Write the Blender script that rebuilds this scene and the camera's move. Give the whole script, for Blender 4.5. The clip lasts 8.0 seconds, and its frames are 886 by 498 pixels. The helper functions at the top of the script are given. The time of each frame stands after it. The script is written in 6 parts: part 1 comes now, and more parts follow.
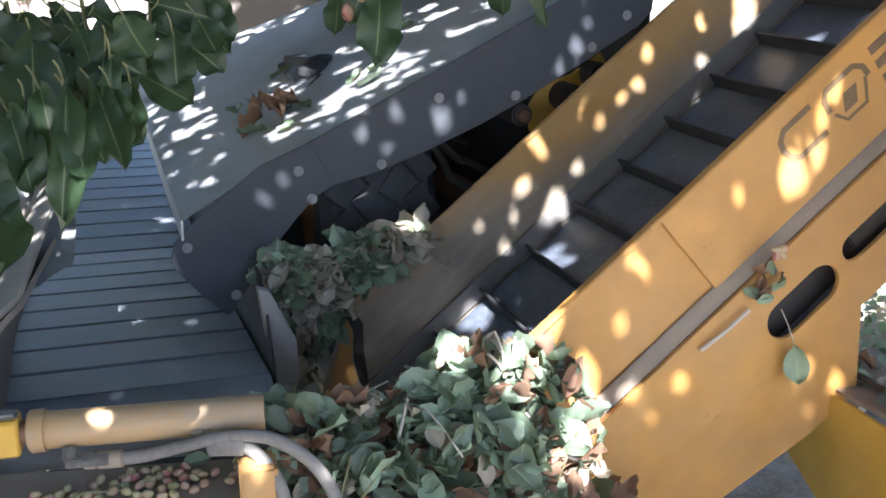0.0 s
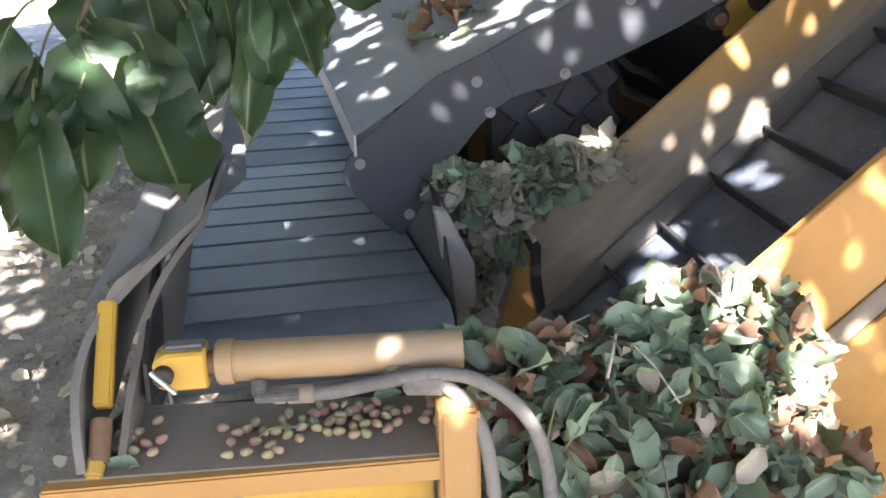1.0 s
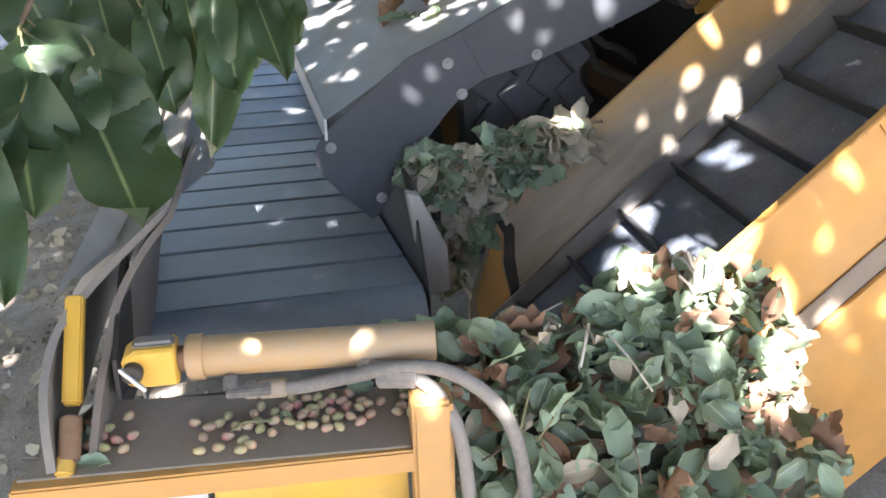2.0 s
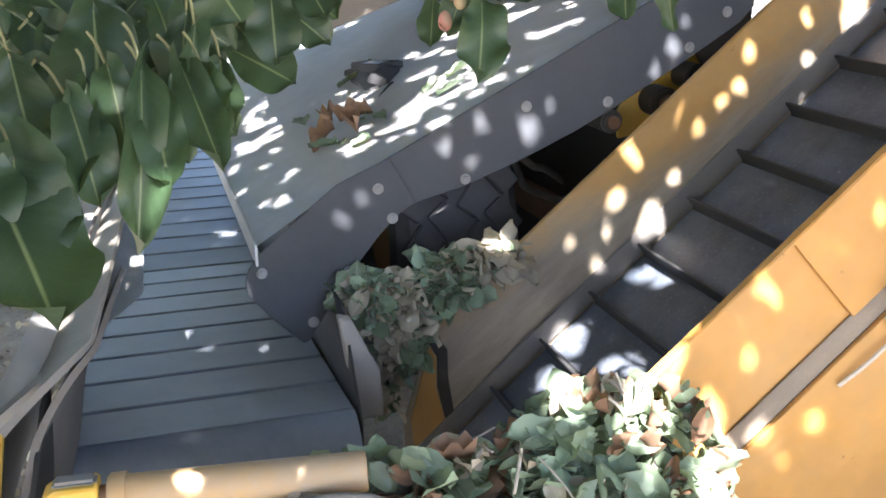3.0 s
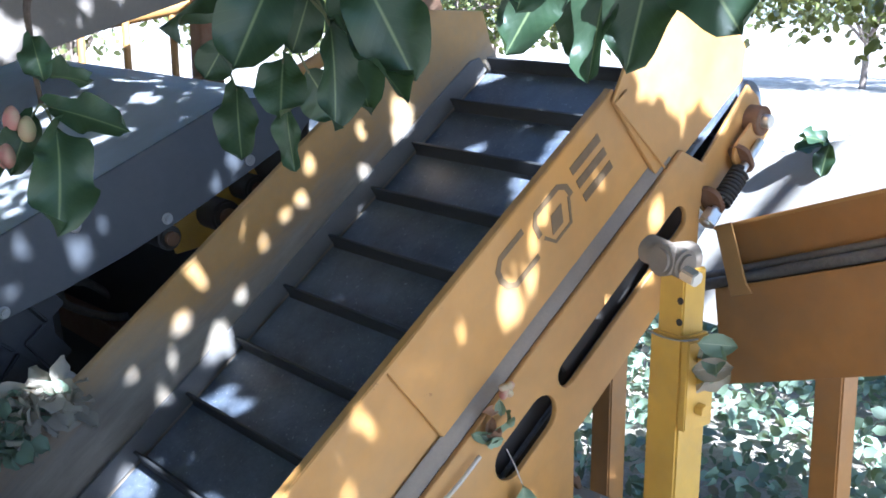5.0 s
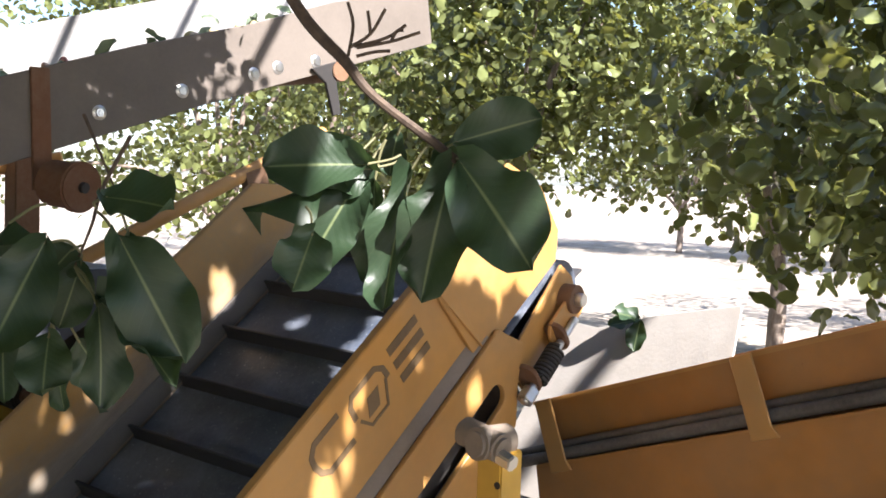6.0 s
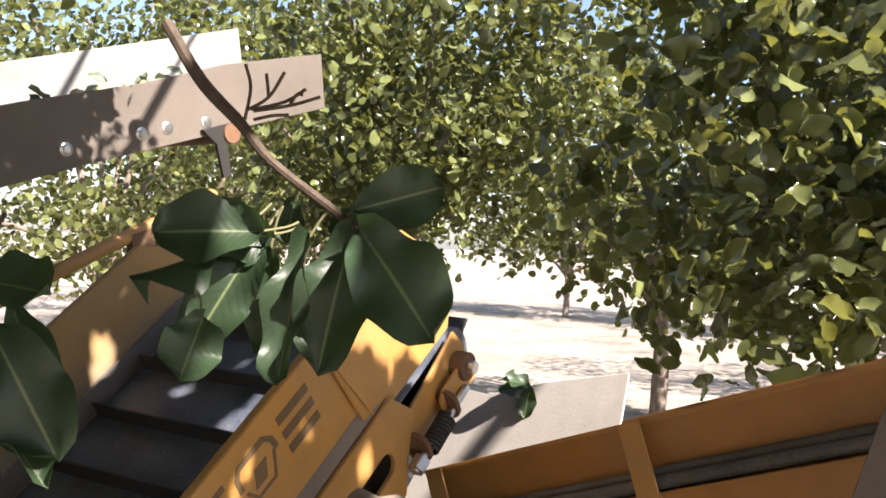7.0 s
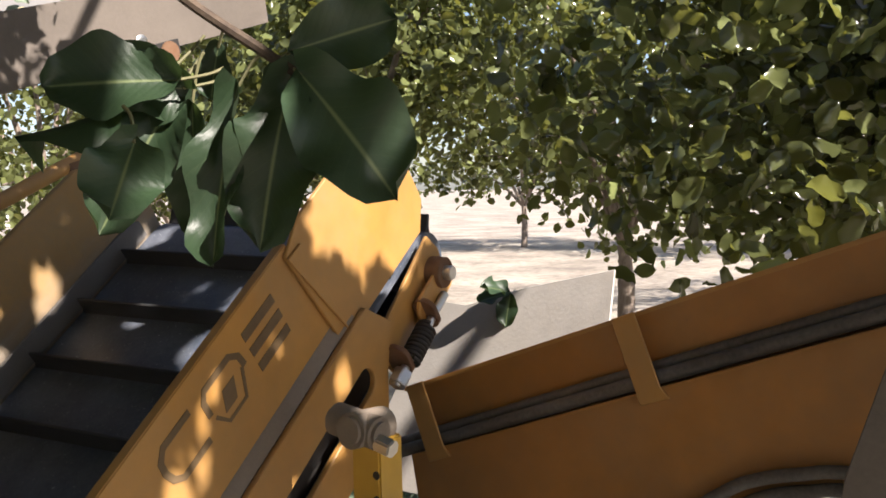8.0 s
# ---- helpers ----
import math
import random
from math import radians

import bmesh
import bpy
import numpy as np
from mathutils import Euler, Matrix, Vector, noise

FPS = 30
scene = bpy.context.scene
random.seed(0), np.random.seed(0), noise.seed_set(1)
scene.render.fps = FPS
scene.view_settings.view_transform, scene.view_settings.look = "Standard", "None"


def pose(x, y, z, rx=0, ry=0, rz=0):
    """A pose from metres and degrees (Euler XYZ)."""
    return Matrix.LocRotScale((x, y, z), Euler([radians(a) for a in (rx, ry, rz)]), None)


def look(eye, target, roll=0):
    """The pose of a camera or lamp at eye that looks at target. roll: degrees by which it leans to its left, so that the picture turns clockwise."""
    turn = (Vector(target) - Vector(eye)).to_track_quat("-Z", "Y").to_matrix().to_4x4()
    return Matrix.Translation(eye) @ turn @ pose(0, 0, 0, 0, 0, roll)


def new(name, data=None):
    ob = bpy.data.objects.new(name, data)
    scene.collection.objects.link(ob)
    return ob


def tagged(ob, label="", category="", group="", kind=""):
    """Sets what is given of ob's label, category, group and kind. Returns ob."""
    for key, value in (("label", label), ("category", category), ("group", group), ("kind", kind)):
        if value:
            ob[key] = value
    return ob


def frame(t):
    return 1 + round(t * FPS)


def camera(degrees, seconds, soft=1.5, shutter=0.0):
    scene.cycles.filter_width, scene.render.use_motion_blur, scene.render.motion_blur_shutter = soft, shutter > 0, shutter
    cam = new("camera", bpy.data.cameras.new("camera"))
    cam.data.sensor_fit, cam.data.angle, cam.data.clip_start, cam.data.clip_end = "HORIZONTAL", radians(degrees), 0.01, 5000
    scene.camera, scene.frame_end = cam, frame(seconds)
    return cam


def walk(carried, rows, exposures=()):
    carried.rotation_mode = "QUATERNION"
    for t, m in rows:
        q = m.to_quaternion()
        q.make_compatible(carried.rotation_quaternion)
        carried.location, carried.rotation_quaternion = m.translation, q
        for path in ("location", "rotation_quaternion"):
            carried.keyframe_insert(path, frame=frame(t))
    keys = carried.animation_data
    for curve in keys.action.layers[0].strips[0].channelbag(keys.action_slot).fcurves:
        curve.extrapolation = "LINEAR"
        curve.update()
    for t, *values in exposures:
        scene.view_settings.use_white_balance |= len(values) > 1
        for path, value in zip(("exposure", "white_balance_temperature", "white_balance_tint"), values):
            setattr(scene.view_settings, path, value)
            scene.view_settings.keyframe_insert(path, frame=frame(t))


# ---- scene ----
cam = camera(47.1, 8.0, soft=1.7)
PATH = [
    (0.0, pose(2.4310, -0.8942, 1.6050, 73.23, 1.63, 77.21)),
    (0.5, pose(2.3693, -0.9068, 1.5888, 70.37, 3.52, 84.95)),
    (1.0, pose(2.2509, -0.9778, 1.5730, 68.61, 3.42, 84.50)),
    (1.2, pose(2.2376, -0.9800, 1.5894, 67.60, 2.83, 84.14)),
    (2.3, pose(2.2304, -0.9614, 1.6045, 66.98, 3.91, 82.39)),
    (2.5, pose(2.2332, -0.9585, 1.6155, 68.80, 3.81, 81.92)),
    (3.0, pose(2.2321, -0.9573, 1.6165, 73.02, 3.24, 79.26)),
    (3.5, pose(2.1893, -0.9588, 1.6047, 73.88, 2.43, 78.63)),
    (4.0, pose(2.1102, -0.9740, 1.5700, 71.35, 2.41, 71.15)),
    (4.5, pose(2.0600, -0.9792, 1.6106, 72.87, 1.17, 62.62)),
    (5.0, pose(2.0502, -0.9683, 1.6550, 77.22, -0.35, 53.32)),
    (5.2, pose(2.0471, -0.9503, 1.6542, 79.00, -0.44, 51.19)),
    (6.5, pose(2.0568, -0.9196, 1.7154, 89.11, -2.54, 40.59)),
    (7.0, pose(2.0435, -0.9201, 1.7036, 89.96, -2.59, 38.16)),
    (7.5, pose(2.0239, -0.9023, 1.6912, 88.61, -1.79, 37.63)),
    (8.0, pose(1.9198, -0.8084, 1.6162, 86.64, 1.10, 35.54)),
]
walk(cam, PATH, exposures=[(0.0, 2.95, 5350, 17), (1.0, 3.45, 5800, 19), (2.5, 3.7, 5750, 18), (4.2, 3.7, 5200, 15), (5.0, 2.85, 4650, 13), (5.2, 2.75, 4650, 13), (6.4, 1.98, 6150, 21), (7.3, 1.75, 6200, 21), (8.0, 1.4, 6150, 19)])

# ---------------------------------------------------------------- light
SUN_DIR = Vector((1.0, -0.10, 0.92)).normalized()      # towards the sun
world = bpy.data.worlds.new("sky")
scene.world = world
world.use_nodes = True
wn = world.node_tree
sky = wn.nodes.new("ShaderNodeTexSky")
sky.sky_type = 'NISHITA'
sky.sun_disc = False
sky.sun_elevation = math.asin(SUN_DIR.z)
sky.sun_rotation = math.atan2(SUN_DIR.x, SUN_DIR.y)
wn.links.new(sky.outputs[0], wn.nodes["Background"].inputs[0])
wn.nodes["Background"].inputs[1].default_value = 0.068
sun_data = bpy.data.lights.new("sun", 'SUN')
sun_data.energy = 5.0
sun_data.angle = radians(0.53)
sun_data.color = (1.0, 0.91, 0.76)
sun = new("sun", sun_data)
sun.matrix_world = look(SUN_DIR * 30, (0, 0, 0))


# ---------------------------------------------------------------- materials
def material(name):
    m = bpy.data.materials.new(name)
    m.use_nodes = True
    return m, m.node_tree, m.node_tree.nodes["Principled BSDF"]


def node(nt, kind, **sets):
    n = nt.nodes.new("ShaderNode" + kind)
    for k, v in sets.items():
        n.inputs[k.replace("_", " ")].default_value = v
    return n


def ramp(nt, fac, stops):
    n = nt.nodes.new("ShaderNodeValToRGB")
    el = n.color_ramp.elements
    while len(el) < len(stops):
        el.new(0.5)
    for e, (p, c) in zip(el, stops):
        e.position, e.color = p, (*c, 1)
    nt.links.new(fac, n.inputs[0])
    return n.outputs[0]


def mixed(nt, fac, a, b):
    n = nt.nodes.new("ShaderNodeMix")
    n.data_type = 'RGBA'
    for sock, v in ((n.inputs[0], fac), (n.inputs[6], a), (n.inputs[7], b)):
        if isinstance(v, (int, float)):
            sock.default_value = v
        elif isinstance(v, tuple):
            sock.default_value = (*v, 1)
        else:
            nt.links.new(v, sock)
    return n.outputs[2]


def noise_of(nt, scale, detail=5, rough=0.6, coords="Object", stretch=None):
    tc = nt.nodes.new("ShaderNodeTexCoord")
    out = tc.outputs[coords]
    if stretch:
        mp = nt.nodes.new("ShaderNodeMapping")
        mp.inputs["Scale"].default_value = stretch
        nt.links.new(out, mp.inputs[0])
        out = mp.outputs[0]
    n = node(nt, "TexNoise", Scale=scale, Detail=detail, Roughness=rough)
    nt.links.new(out, n.inputs["Vector"])
    return n.outputs[0]


def bump(nt, bsdf, height, strength=0.3, distance=0.002):
    b = node(nt, "Bump", Strength=strength, Distance=distance)
    nt.links.new(height, b.inputs["Height"])
    nt.links.new(b.outputs[0], bsdf.inputs["Normal"])


def math_node(nt, op, a, b=None):
    n = nt.nodes.new("ShaderNodeMath")
    n.operation = op
    for i, v in enumerate((a, b)):
        if v is None:
            continue
        if isinstance(v, (int, float)):
            n.inputs[i].default_value = v
        else:
            nt.links.new(v, n.inputs[i])
    return n.outputs[0]


def worn(name, base, dust, rough=0.5, amount=(0.42, 0.7), chips=None, metal=0.0, grain=55, relief=0.25, big=3.0, chip_size=24, chip_from=0.70):
    """Painted or bare sheet under an uneven film of field dust, with chips."""
    m, nt, b = material(name)
    big_n = noise_of(nt, big, 6, 0.62)
    fine = noise_of(nt, grain, 4, 0.7)
    blend = math_node(nt, 'ADD', math_node(nt, 'MULTIPLY', big_n, 0.75), math_node(nt, 'MULTIPLY', fine, 0.25))
    fac = ramp(nt, blend, [(amount[0], (0, 0, 0)), (amount[1], (1, 1, 1))])
    tone = ramp(nt, noise_of(nt, 9, 3), [(0.3, tuple(c * 0.86 for c in base)), (0.7, tuple(min(1, c * 1.1) for c in base))])
    col = mixed(nt, fac, tone, dust)
    if chips:
        spot = ramp(nt, noise_of(nt, chip_size, 5, 0.75), [(chip_from, (0, 0, 0)), (chip_from + 0.035, (1, 1, 1))])
        col = mixed(nt, spot, col, chips)
    nt.links.new(col, b.inputs["Base Color"])
    r = ramp(nt, fac, [(0.0, (rough,) * 3), (1.0, (0.85,) * 3)])
    nt.links.new(r, b.inputs["Roughness"])
    b.inputs["Metallic"].default_value = metal
    bump(nt, b, math_node(nt, 'ADD', fine, math_node(nt, 'MULTIPLY', big_n, 1.5)), relief, 0.0015)
    return m


YELLOW = worn("yellow_paint", (0.45, 0.232, 0.055), (0.355, 0.236, 0.112), 0.42, (0.42, 0.85), (0.20, 0.09, 0.03))
ORANGE = worn("orange_paint", (0.40, 0.185, 0.042), (0.29, 0.185, 0.095), 0.45, (0.42, 0.85), (0.10, 0.05, 0.02))
BRIGHT = worn("bright_yellow_paint", (0.58, 0.35, 0.045), (0.42, 0.30, 0.12), 0.4, (0.45, 0.85), (0.25, 0.12, 0.03))
DUSTY = worn("field_dust", (0.19, 0.155, 0.118), (0.27, 0.222, 0.168), 0.9, (0.3, 0.7), None, 0, 160, 0.6)
SEAL = worn("grey_seal_rubber", (0.13, 0.125, 0.12), (0.20, 0.185, 0.165), 0.6, (0.3, 0.7), None, 0, 120, 0.4)
STEEL = worn("grey_sheet_steel", (0.50, 0.515, 0.525), (0.56, 0.55, 0.53), 0.42, (0.35, 0.8), None, 0.1, 90, 0.25, 2.0)
SHEET = worn("dark_grey_rubber_sheet", (0.034, 0.039, 0.048), (0.078, 0.080, 0.083), 0.58, (0.38, 0.85), None, 0, 80, 0.25)
BLACK = worn("black_rubber_belt", (0.066, 0.081, 0.108), (0.19, 0.205, 0.235), 0.38, (0.40, 0.72), (0.32, 0.33, 0.34), 0, 85, 0.7, 7, 130, 0.625)
SLAT = worn("grey_belt_rubber", (0.135, 0.155, 0.185), (0.235, 0.245, 0.255), 0.46, (0.38, 0.8), None, 0, 45, 0.35, 4)
# iron parts; on plates under the hood its near-black stands in for shade
DARK = worn("dark_iron_and_shade", (0.024, 0.022, 0.02), (0.06, 0.05, 0.04), 0.6, (0.45, 0.8), (0.12, 0.05, 0.025))
RUST = worn("rusty_iron", (0.16, 0.075, 0.035), (0.24, 0.17, 0.11), 0.8, (0.4, 0.75), None, 0.2, 70, 0.6)
TUBE = worn("dusty_cylinder_paint", (0.38, 0.225, 0.075), (0.32, 0.265, 0.20), 0.45, (0.35, 0.65), None, 0.05, 60, 0.3)
HOSE = worn("dusty_rubber_hose", (0.05, 0.048, 0.046), (0.20, 0.185, 0.165), 0.7, (0.38, 0.64), None, 0, 120, 0.5)
GUARD = worn("grey_rubber_apron", (0.215, 0.215, 0.208), (0.31, 0.295, 0.27), 0.7, (0.35, 0.75), None, 0, 110, 0.4)
EDGE = worn("cut_rubber_edge", (0.12, 0.105, 0.09), (0.20, 0.17, 0.14), 0.8, (0.35, 0.7), None, 0, 140, 0.5)
CHROME = worn("bright_zinc", (0.62, 0.62, 0.60), (0.42, 0.38, 0.32), 0.28, (0.5, 0.9), None, 0.9, 90, 0.15)
GALV = worn("galvanised_sheet", (0.42, 0.40, 0.365), (0.44, 0.40, 0.34), 0.42, (0.35, 0.8), None, 0.15, 130, 0.5, 2.5)
BOLTM = worn("washer_steel", (0.24, 0.24, 0.245), (0.27, 0.255, 0.235), 0.5, (0.4, 0.8), None, 0.2, 200, 0.2)
BOARD = worn("brown_grey_rubber_board", (0.115, 0.098, 0.08), (0.185, 0.158, 0.128), 0.55, (0.35, 0.8), None, 0, 90, 0.35, 2.0)
INK = worn("dark_decal", (0.13, 0.085, 0.04), (0.26, 0.18, 0.10), 0.5, (0.45, 0.9))
CAP = worn("dust_caked_plate", (0.27, 0.25, 0.225), (0.36, 0.325, 0.285), 0.8, (0.35, 0.7), None, 0, 110, 0.4)
TYRE = worn("tyre_rubber", (0.03, 0.031, 0.034), (0.075, 0.073, 0.07), 0.6, (0.4, 0.8), None, 0, 60, 0.4)


def scuffed_panel():
    """Yellow paint rubbed to grey steel along the belt, where the load scrapes it."""
    m = worn("scuffed_yellow_steel", (0.48, 0.27, 0.075), (0.33, 0.255, 0.155), 0.42, (0.36, 0.75), (0.16, 0.10, 0.06), 0.05, 60, 0.3, 2.2)
    nt = m.node_tree
    b = nt.nodes["Principled BSDF"]
    paint = b.inputs["Base Color"].links[0].from_socket
    tc = nt.nodes.new("ShaderNodeTexCoord")
    sep = nt.nodes.new("ShaderNodeSeparateXYZ")
    nt.links.new(tc.outputs["Object"], sep.inputs[0])
    low = math_node(nt, 'ADD', math_node(nt, 'MULTIPLY', math_node(nt, 'ADD', sep.outputs[1], 0.03), -4.5), math_node(nt, 'MULTIPLY', sep.outputs[0], -0.55))
    patch = math_node(nt, 'ADD', low, math_node(nt, 'ADD', noise_of(nt, 3.5, 6, 0.65), math_node(nt, 'MULTIPLY', noise_of(nt, 40, 4, 0.7, stretch=(0.15, 1, 1)), 0.5)))
    rub = ramp(nt, patch, [(0.12, (0, 0, 0)), (0.58, (1, 1, 1))])
    steel = ramp(nt, noise_of(nt, 30, 5, 0.7, stretch=(0.2, 1, 1)), [(0.3, (0.22, 0.185, 0.142)), (0.7, (0.35, 0.295, 0.22))])
    nt.links.new(mixed(nt, rub, paint, steel), b.inputs["Base Color"])
    return m


INNER = scuffed_panel()


def leaf_material(name, top, vein, rough=0.35, trans=0.25, vary=0.25, dryness=None, veins=True):
    m, nt, b = material(name)
    info = nt.nodes.new("ShaderNodeObjectInfo")
    geo = nt.nodes.new("ShaderNodeNewGeometry")
    rnd = math_node(nt, 'FRACT', math_node(nt, 'ADD', info.outputs["Random"], geo.outputs["Random Per Island"]))
    dark = tuple(c * (1 - vary) for c in top)
    lite = tuple(min(1, c * (1 + vary)) for c in top)
    stops = [(0.0, dark), (0.6, top), (0.9, lite)]
    if dryness:
        stops = [(0.0, dark), (0.55, top), (0.80, lite), (0.86, dryness)]
    col = ramp(nt, rnd, stops)
    col = mixed(nt, math_node(nt, 'MULTIPLY', noise_of(nt, 60, 3), 0.35), col, tuple(c * 0.6 for c in top))
    if veins:
        uv = nt.nodes.new("ShaderNodeUVMap")
        sep = nt.nodes.new("ShaderNodeSeparateXYZ")
        nt.links.new(uv.outputs[0], sep.inputs[0])
        off = math_node(nt, 'ABSOLUTE', math_node(nt, 'SUBTRACT', sep.outputs[1], 0.5))
        rib = ramp(nt, off, [(0.008, (1, 1, 1)), (0.03, (0, 0, 0))])
        # side veins slant away from the midrib
        run = math_node(nt, 'SUBTRACT', sep.outputs[0], math_node(nt, 'MULTIPLY', off, 0.55))
        saw = math_node(nt, 'ABSOLUTE', math_node(nt, 'SUBTRACT', math_node(nt, 'FRACT', math_node(nt, 'MULTIPLY', run, 11.0)), 0.5))
        side = ramp(nt, saw, [(0.0, (0.07, 0.07, 0.07)), (0.07, (0, 0, 0))])
        col = mixed(nt, side, col, vein)
        col = mixed(nt, rib, col, vein)
        bump(nt, b, math_node(nt, 'ADD', saw, noise_of(nt, 35, 3)), 0.22, 0.001)
    nt.links.new(col, b.inputs["Base Color"])
    b.inputs["Roughness"].default_value = rough
    tr = nt.nodes.new("ShaderNodeBsdfTranslucent")
    nt.links.new(mixed(nt, 0.6, col, tuple(min(1, c * 1.6) for c in (top[0] * 1.5, top[1] * 1.3, top[2] * 0.5))), tr.inputs[0])
    mx = nt.nodes.new("ShaderNodeMixShader")
    mx.inputs[0].default_value = trans
    nt.links.new(b.outputs[0], mx.inputs[1])
    nt.links.new(tr.outputs[0], mx.inputs[2])
    nt.links.new(mx.outputs[0], nt.nodes["Material Output"].inputs[0])
    return m


LEAF = leaf_material("fresh_leaf", (0.038, 0.070, 0.034), (0.17, 0.215, 0.095), 0.43, 0.26)
CROWN_LEAF = leaf_material("crown_leaf", (0.135, 0.156, 0.058), (0.2, 0.25, 0.1), 0.17, 0.36, 0.88, None, False)
WILTED = leaf_material("wilted_leaf", (0.195, 0.255, 0.172), (0.34, 0.38, 0.26), 0.5, 0.15, 0.5)
DRY = leaf_material("dry_leaf", (0.215, 0.130, 0.080), (0.18, 0.10, 0.06), 0.75, 0.15, 0.3)
# dusty litter colour, paled further so leaves beside the hood look lit
PALE = leaf_material("dusty_and_lit_leaf", (0.40, 0.355, 0.275), (0.46, 0.41, 0.32), 0.8, 0.1, 0.25)


def bark_material():
    m, nt, b = material("bark")
    n = noise_of(nt, 30, 6, 0.7, stretch=(1, 1, 0.3))
    nt.links.new(ramp(nt, n, [(0.3, (0.11, 0.08, 0.06)), (0.7, (0.33, 0.27, 0.215))]), b.inputs["Base Color"])
    b.inputs["Roughness"].default_value = 0.9
    bump(nt, b, n, 0.8, 0.006)
    return m


def twig_material():
    m, nt, b = material("twig")
    n = noise_of(nt, 90, 4, 0.7)
    nt.links.new(ramp(nt, n, [(0.3, (0.05, 0.034, 0.024)), (0.7, (0.125, 0.09, 0.06))]), b.inputs["Base Color"])
    b.inputs["Roughness"].default_value = 0.8
    bump(nt, b, n, 0.6, 0.001)
    return m


def ground_material():
    m, nt, b = material("orchard_soil")
    big = noise_of(nt, 0.7, 6, 0.6)
    mid = noise_of(nt, 7, 6, 0.7)
    fine = noise_of(nt, 70, 5, 0.8)
    a = math_node(nt, 'ADD', math_node(nt, 'MULTIPLY', big, 0.4), math_node(nt, 'ADD', math_node(nt, 'MULTIPLY', mid, 0.35), math_node(nt, 'MULTIPLY', fine, 0.25)))
    nt.links.new(ramp(nt, a, [(0.36, (0.10, 0.085, 0.07)), (0.47, (0.29, 0.25, 0.198)), (0.60, (0.50, 0.445, 0.36))]), b.inputs["Base Color"])
    b.inputs["Roughness"].default_value = 0.95
    bump(nt, b, math_node(nt, 'ADD', fine, math_node(nt, 'MULTIPLY', mid, 2.0)), 0.8, 0.012)
    return m


def nut_material():
    m, nt, b = material("nut_hull")
    info = nt.nodes.new("ShaderNodeObjectInfo")
    blush = ramp(nt, noise_of(nt, 35, 3), [(0.40, (0, 0, 0)), (0.62, (1, 1, 1))])
    hull = ramp(nt, info.outputs["Random"], [(0.0, (0.33, 0.33, 0.15)), (0.5, (0.40, 0.32, 0.19)), (1.0, (0.38, 0.25, 0.18))])
    nt.links.new(mixed(nt, math_node(nt, 'MULTIPLY', blush, math_node(nt, 'ADD', info.outputs["Random"], 0.1)), hull, (0.40, 0.15, 0.13)), b.inputs["Base Color"])
    b.inputs["Roughness"].default_value = 0.6
    bump(nt, b, noise_of(nt, 120, 3), 0.3, 0.001)
    return m


BARK, TWIG, SOIL, NUT = bark_material(), twig_material(), ground_material(), nut_material()


# ---------------------------------------------------------------- building helpers
def empty(name, m, label, category, group="", kind=""):
    ob = new(name)
    ob.empty_display_size = 0.05
    ob.matrix_basis = m
    return tagged(ob, label, category, group, kind)


def link_mesh(name, bm, mat, parent=None, label="", smooth=True, place=None):
    me = bpy.data.meshes.new(name)
    bmesh.ops.recalc_face_normals(bm, faces=bm.faces)
    bm.to_mesh(me)
    bm.free()
    me.materials.append(mat)
    if smooth:
        me.polygons.foreach_set("use_smooth", [True] * len(me.polygons))
        me.set_sharp_from_angle(angle=radians(38))
    ob = new(name, me)
    if parent:
        ob.parent = parent
    if place is not None:
        ob.matrix_basis = place
    if label:
        ob["label"] = label
    return ob


def part(name, bm, mat, parent, label="", place=None):
    return link_mesh(name, bm, mat, parent, label, True, place)


def again(name, ob, parent, place):
    """Another piece on the same mesh."""
    o = new(name, ob.data)
    o.parent = parent
    o.matrix_basis = place
    return o


def soften(bm, w, seg=2):
    if w > 0:
        es = [e for e in bm.edges if len(e.link_faces) == 2 and e.calc_face_angle(0) > 0.5]
        bmesh.ops.bevel(bm, geom=es, offset=w, segments=seg, affect='EDGES', clamp_overlap=True)
    return bm


def box(lo, hi, bevel=0.002):
    bm = bmesh.new()
    lo, hi = Vector(lo), Vector(hi)
    bmesh.ops.create_cube(bm, size=1.0, matrix=Matrix.Translation((lo + hi) / 2) @ Matrix.Diagonal((*(hi - lo), 1)))
    return soften(bm, bevel)


def sheet(outline, z0, z1, holes=(), bevel=0.0015):
    """A plate from an outline in x, y with through holes, from z0 to z1."""
    bm = bmesh.new()
    edges = []
    for loop in (outline, *holes):
        vs = [bm.verts.new((x, y, z0)) for x, y in loop]
        edges += [bm.edges.new((vs[i], vs[(i + 1) % len(vs)])) for i in range(len(vs))]
    got = bmesh.ops.triangle_fill(bm, use_beauty=True, use_dissolve=False, edges=edges)
    faces = [g for g in got["geom"] if isinstance(g, bmesh.types.BMFace)]
    ext = bmesh.ops.extrude_face_region(bm, geom=faces, use_keep_orig=True)
    bmesh.ops.translate(bm, verts=[v for v in ext["geom"] if isinstance(v, bmesh.types.BMVert)], vec=(0, 0, z1 - z0))
    bmesh.ops.recalc_face_normals(bm, faces=bm.faces)
    if bevel:
        es = [e for e in bm.edges if len(e.link_faces) == 2 and e.calc_face_angle(0) > 1.0]
        bmesh.ops.bevel(bm, geom=es, offset=bevel, segments=1, affect='EDGES', clamp_overlap=True)
    return bm


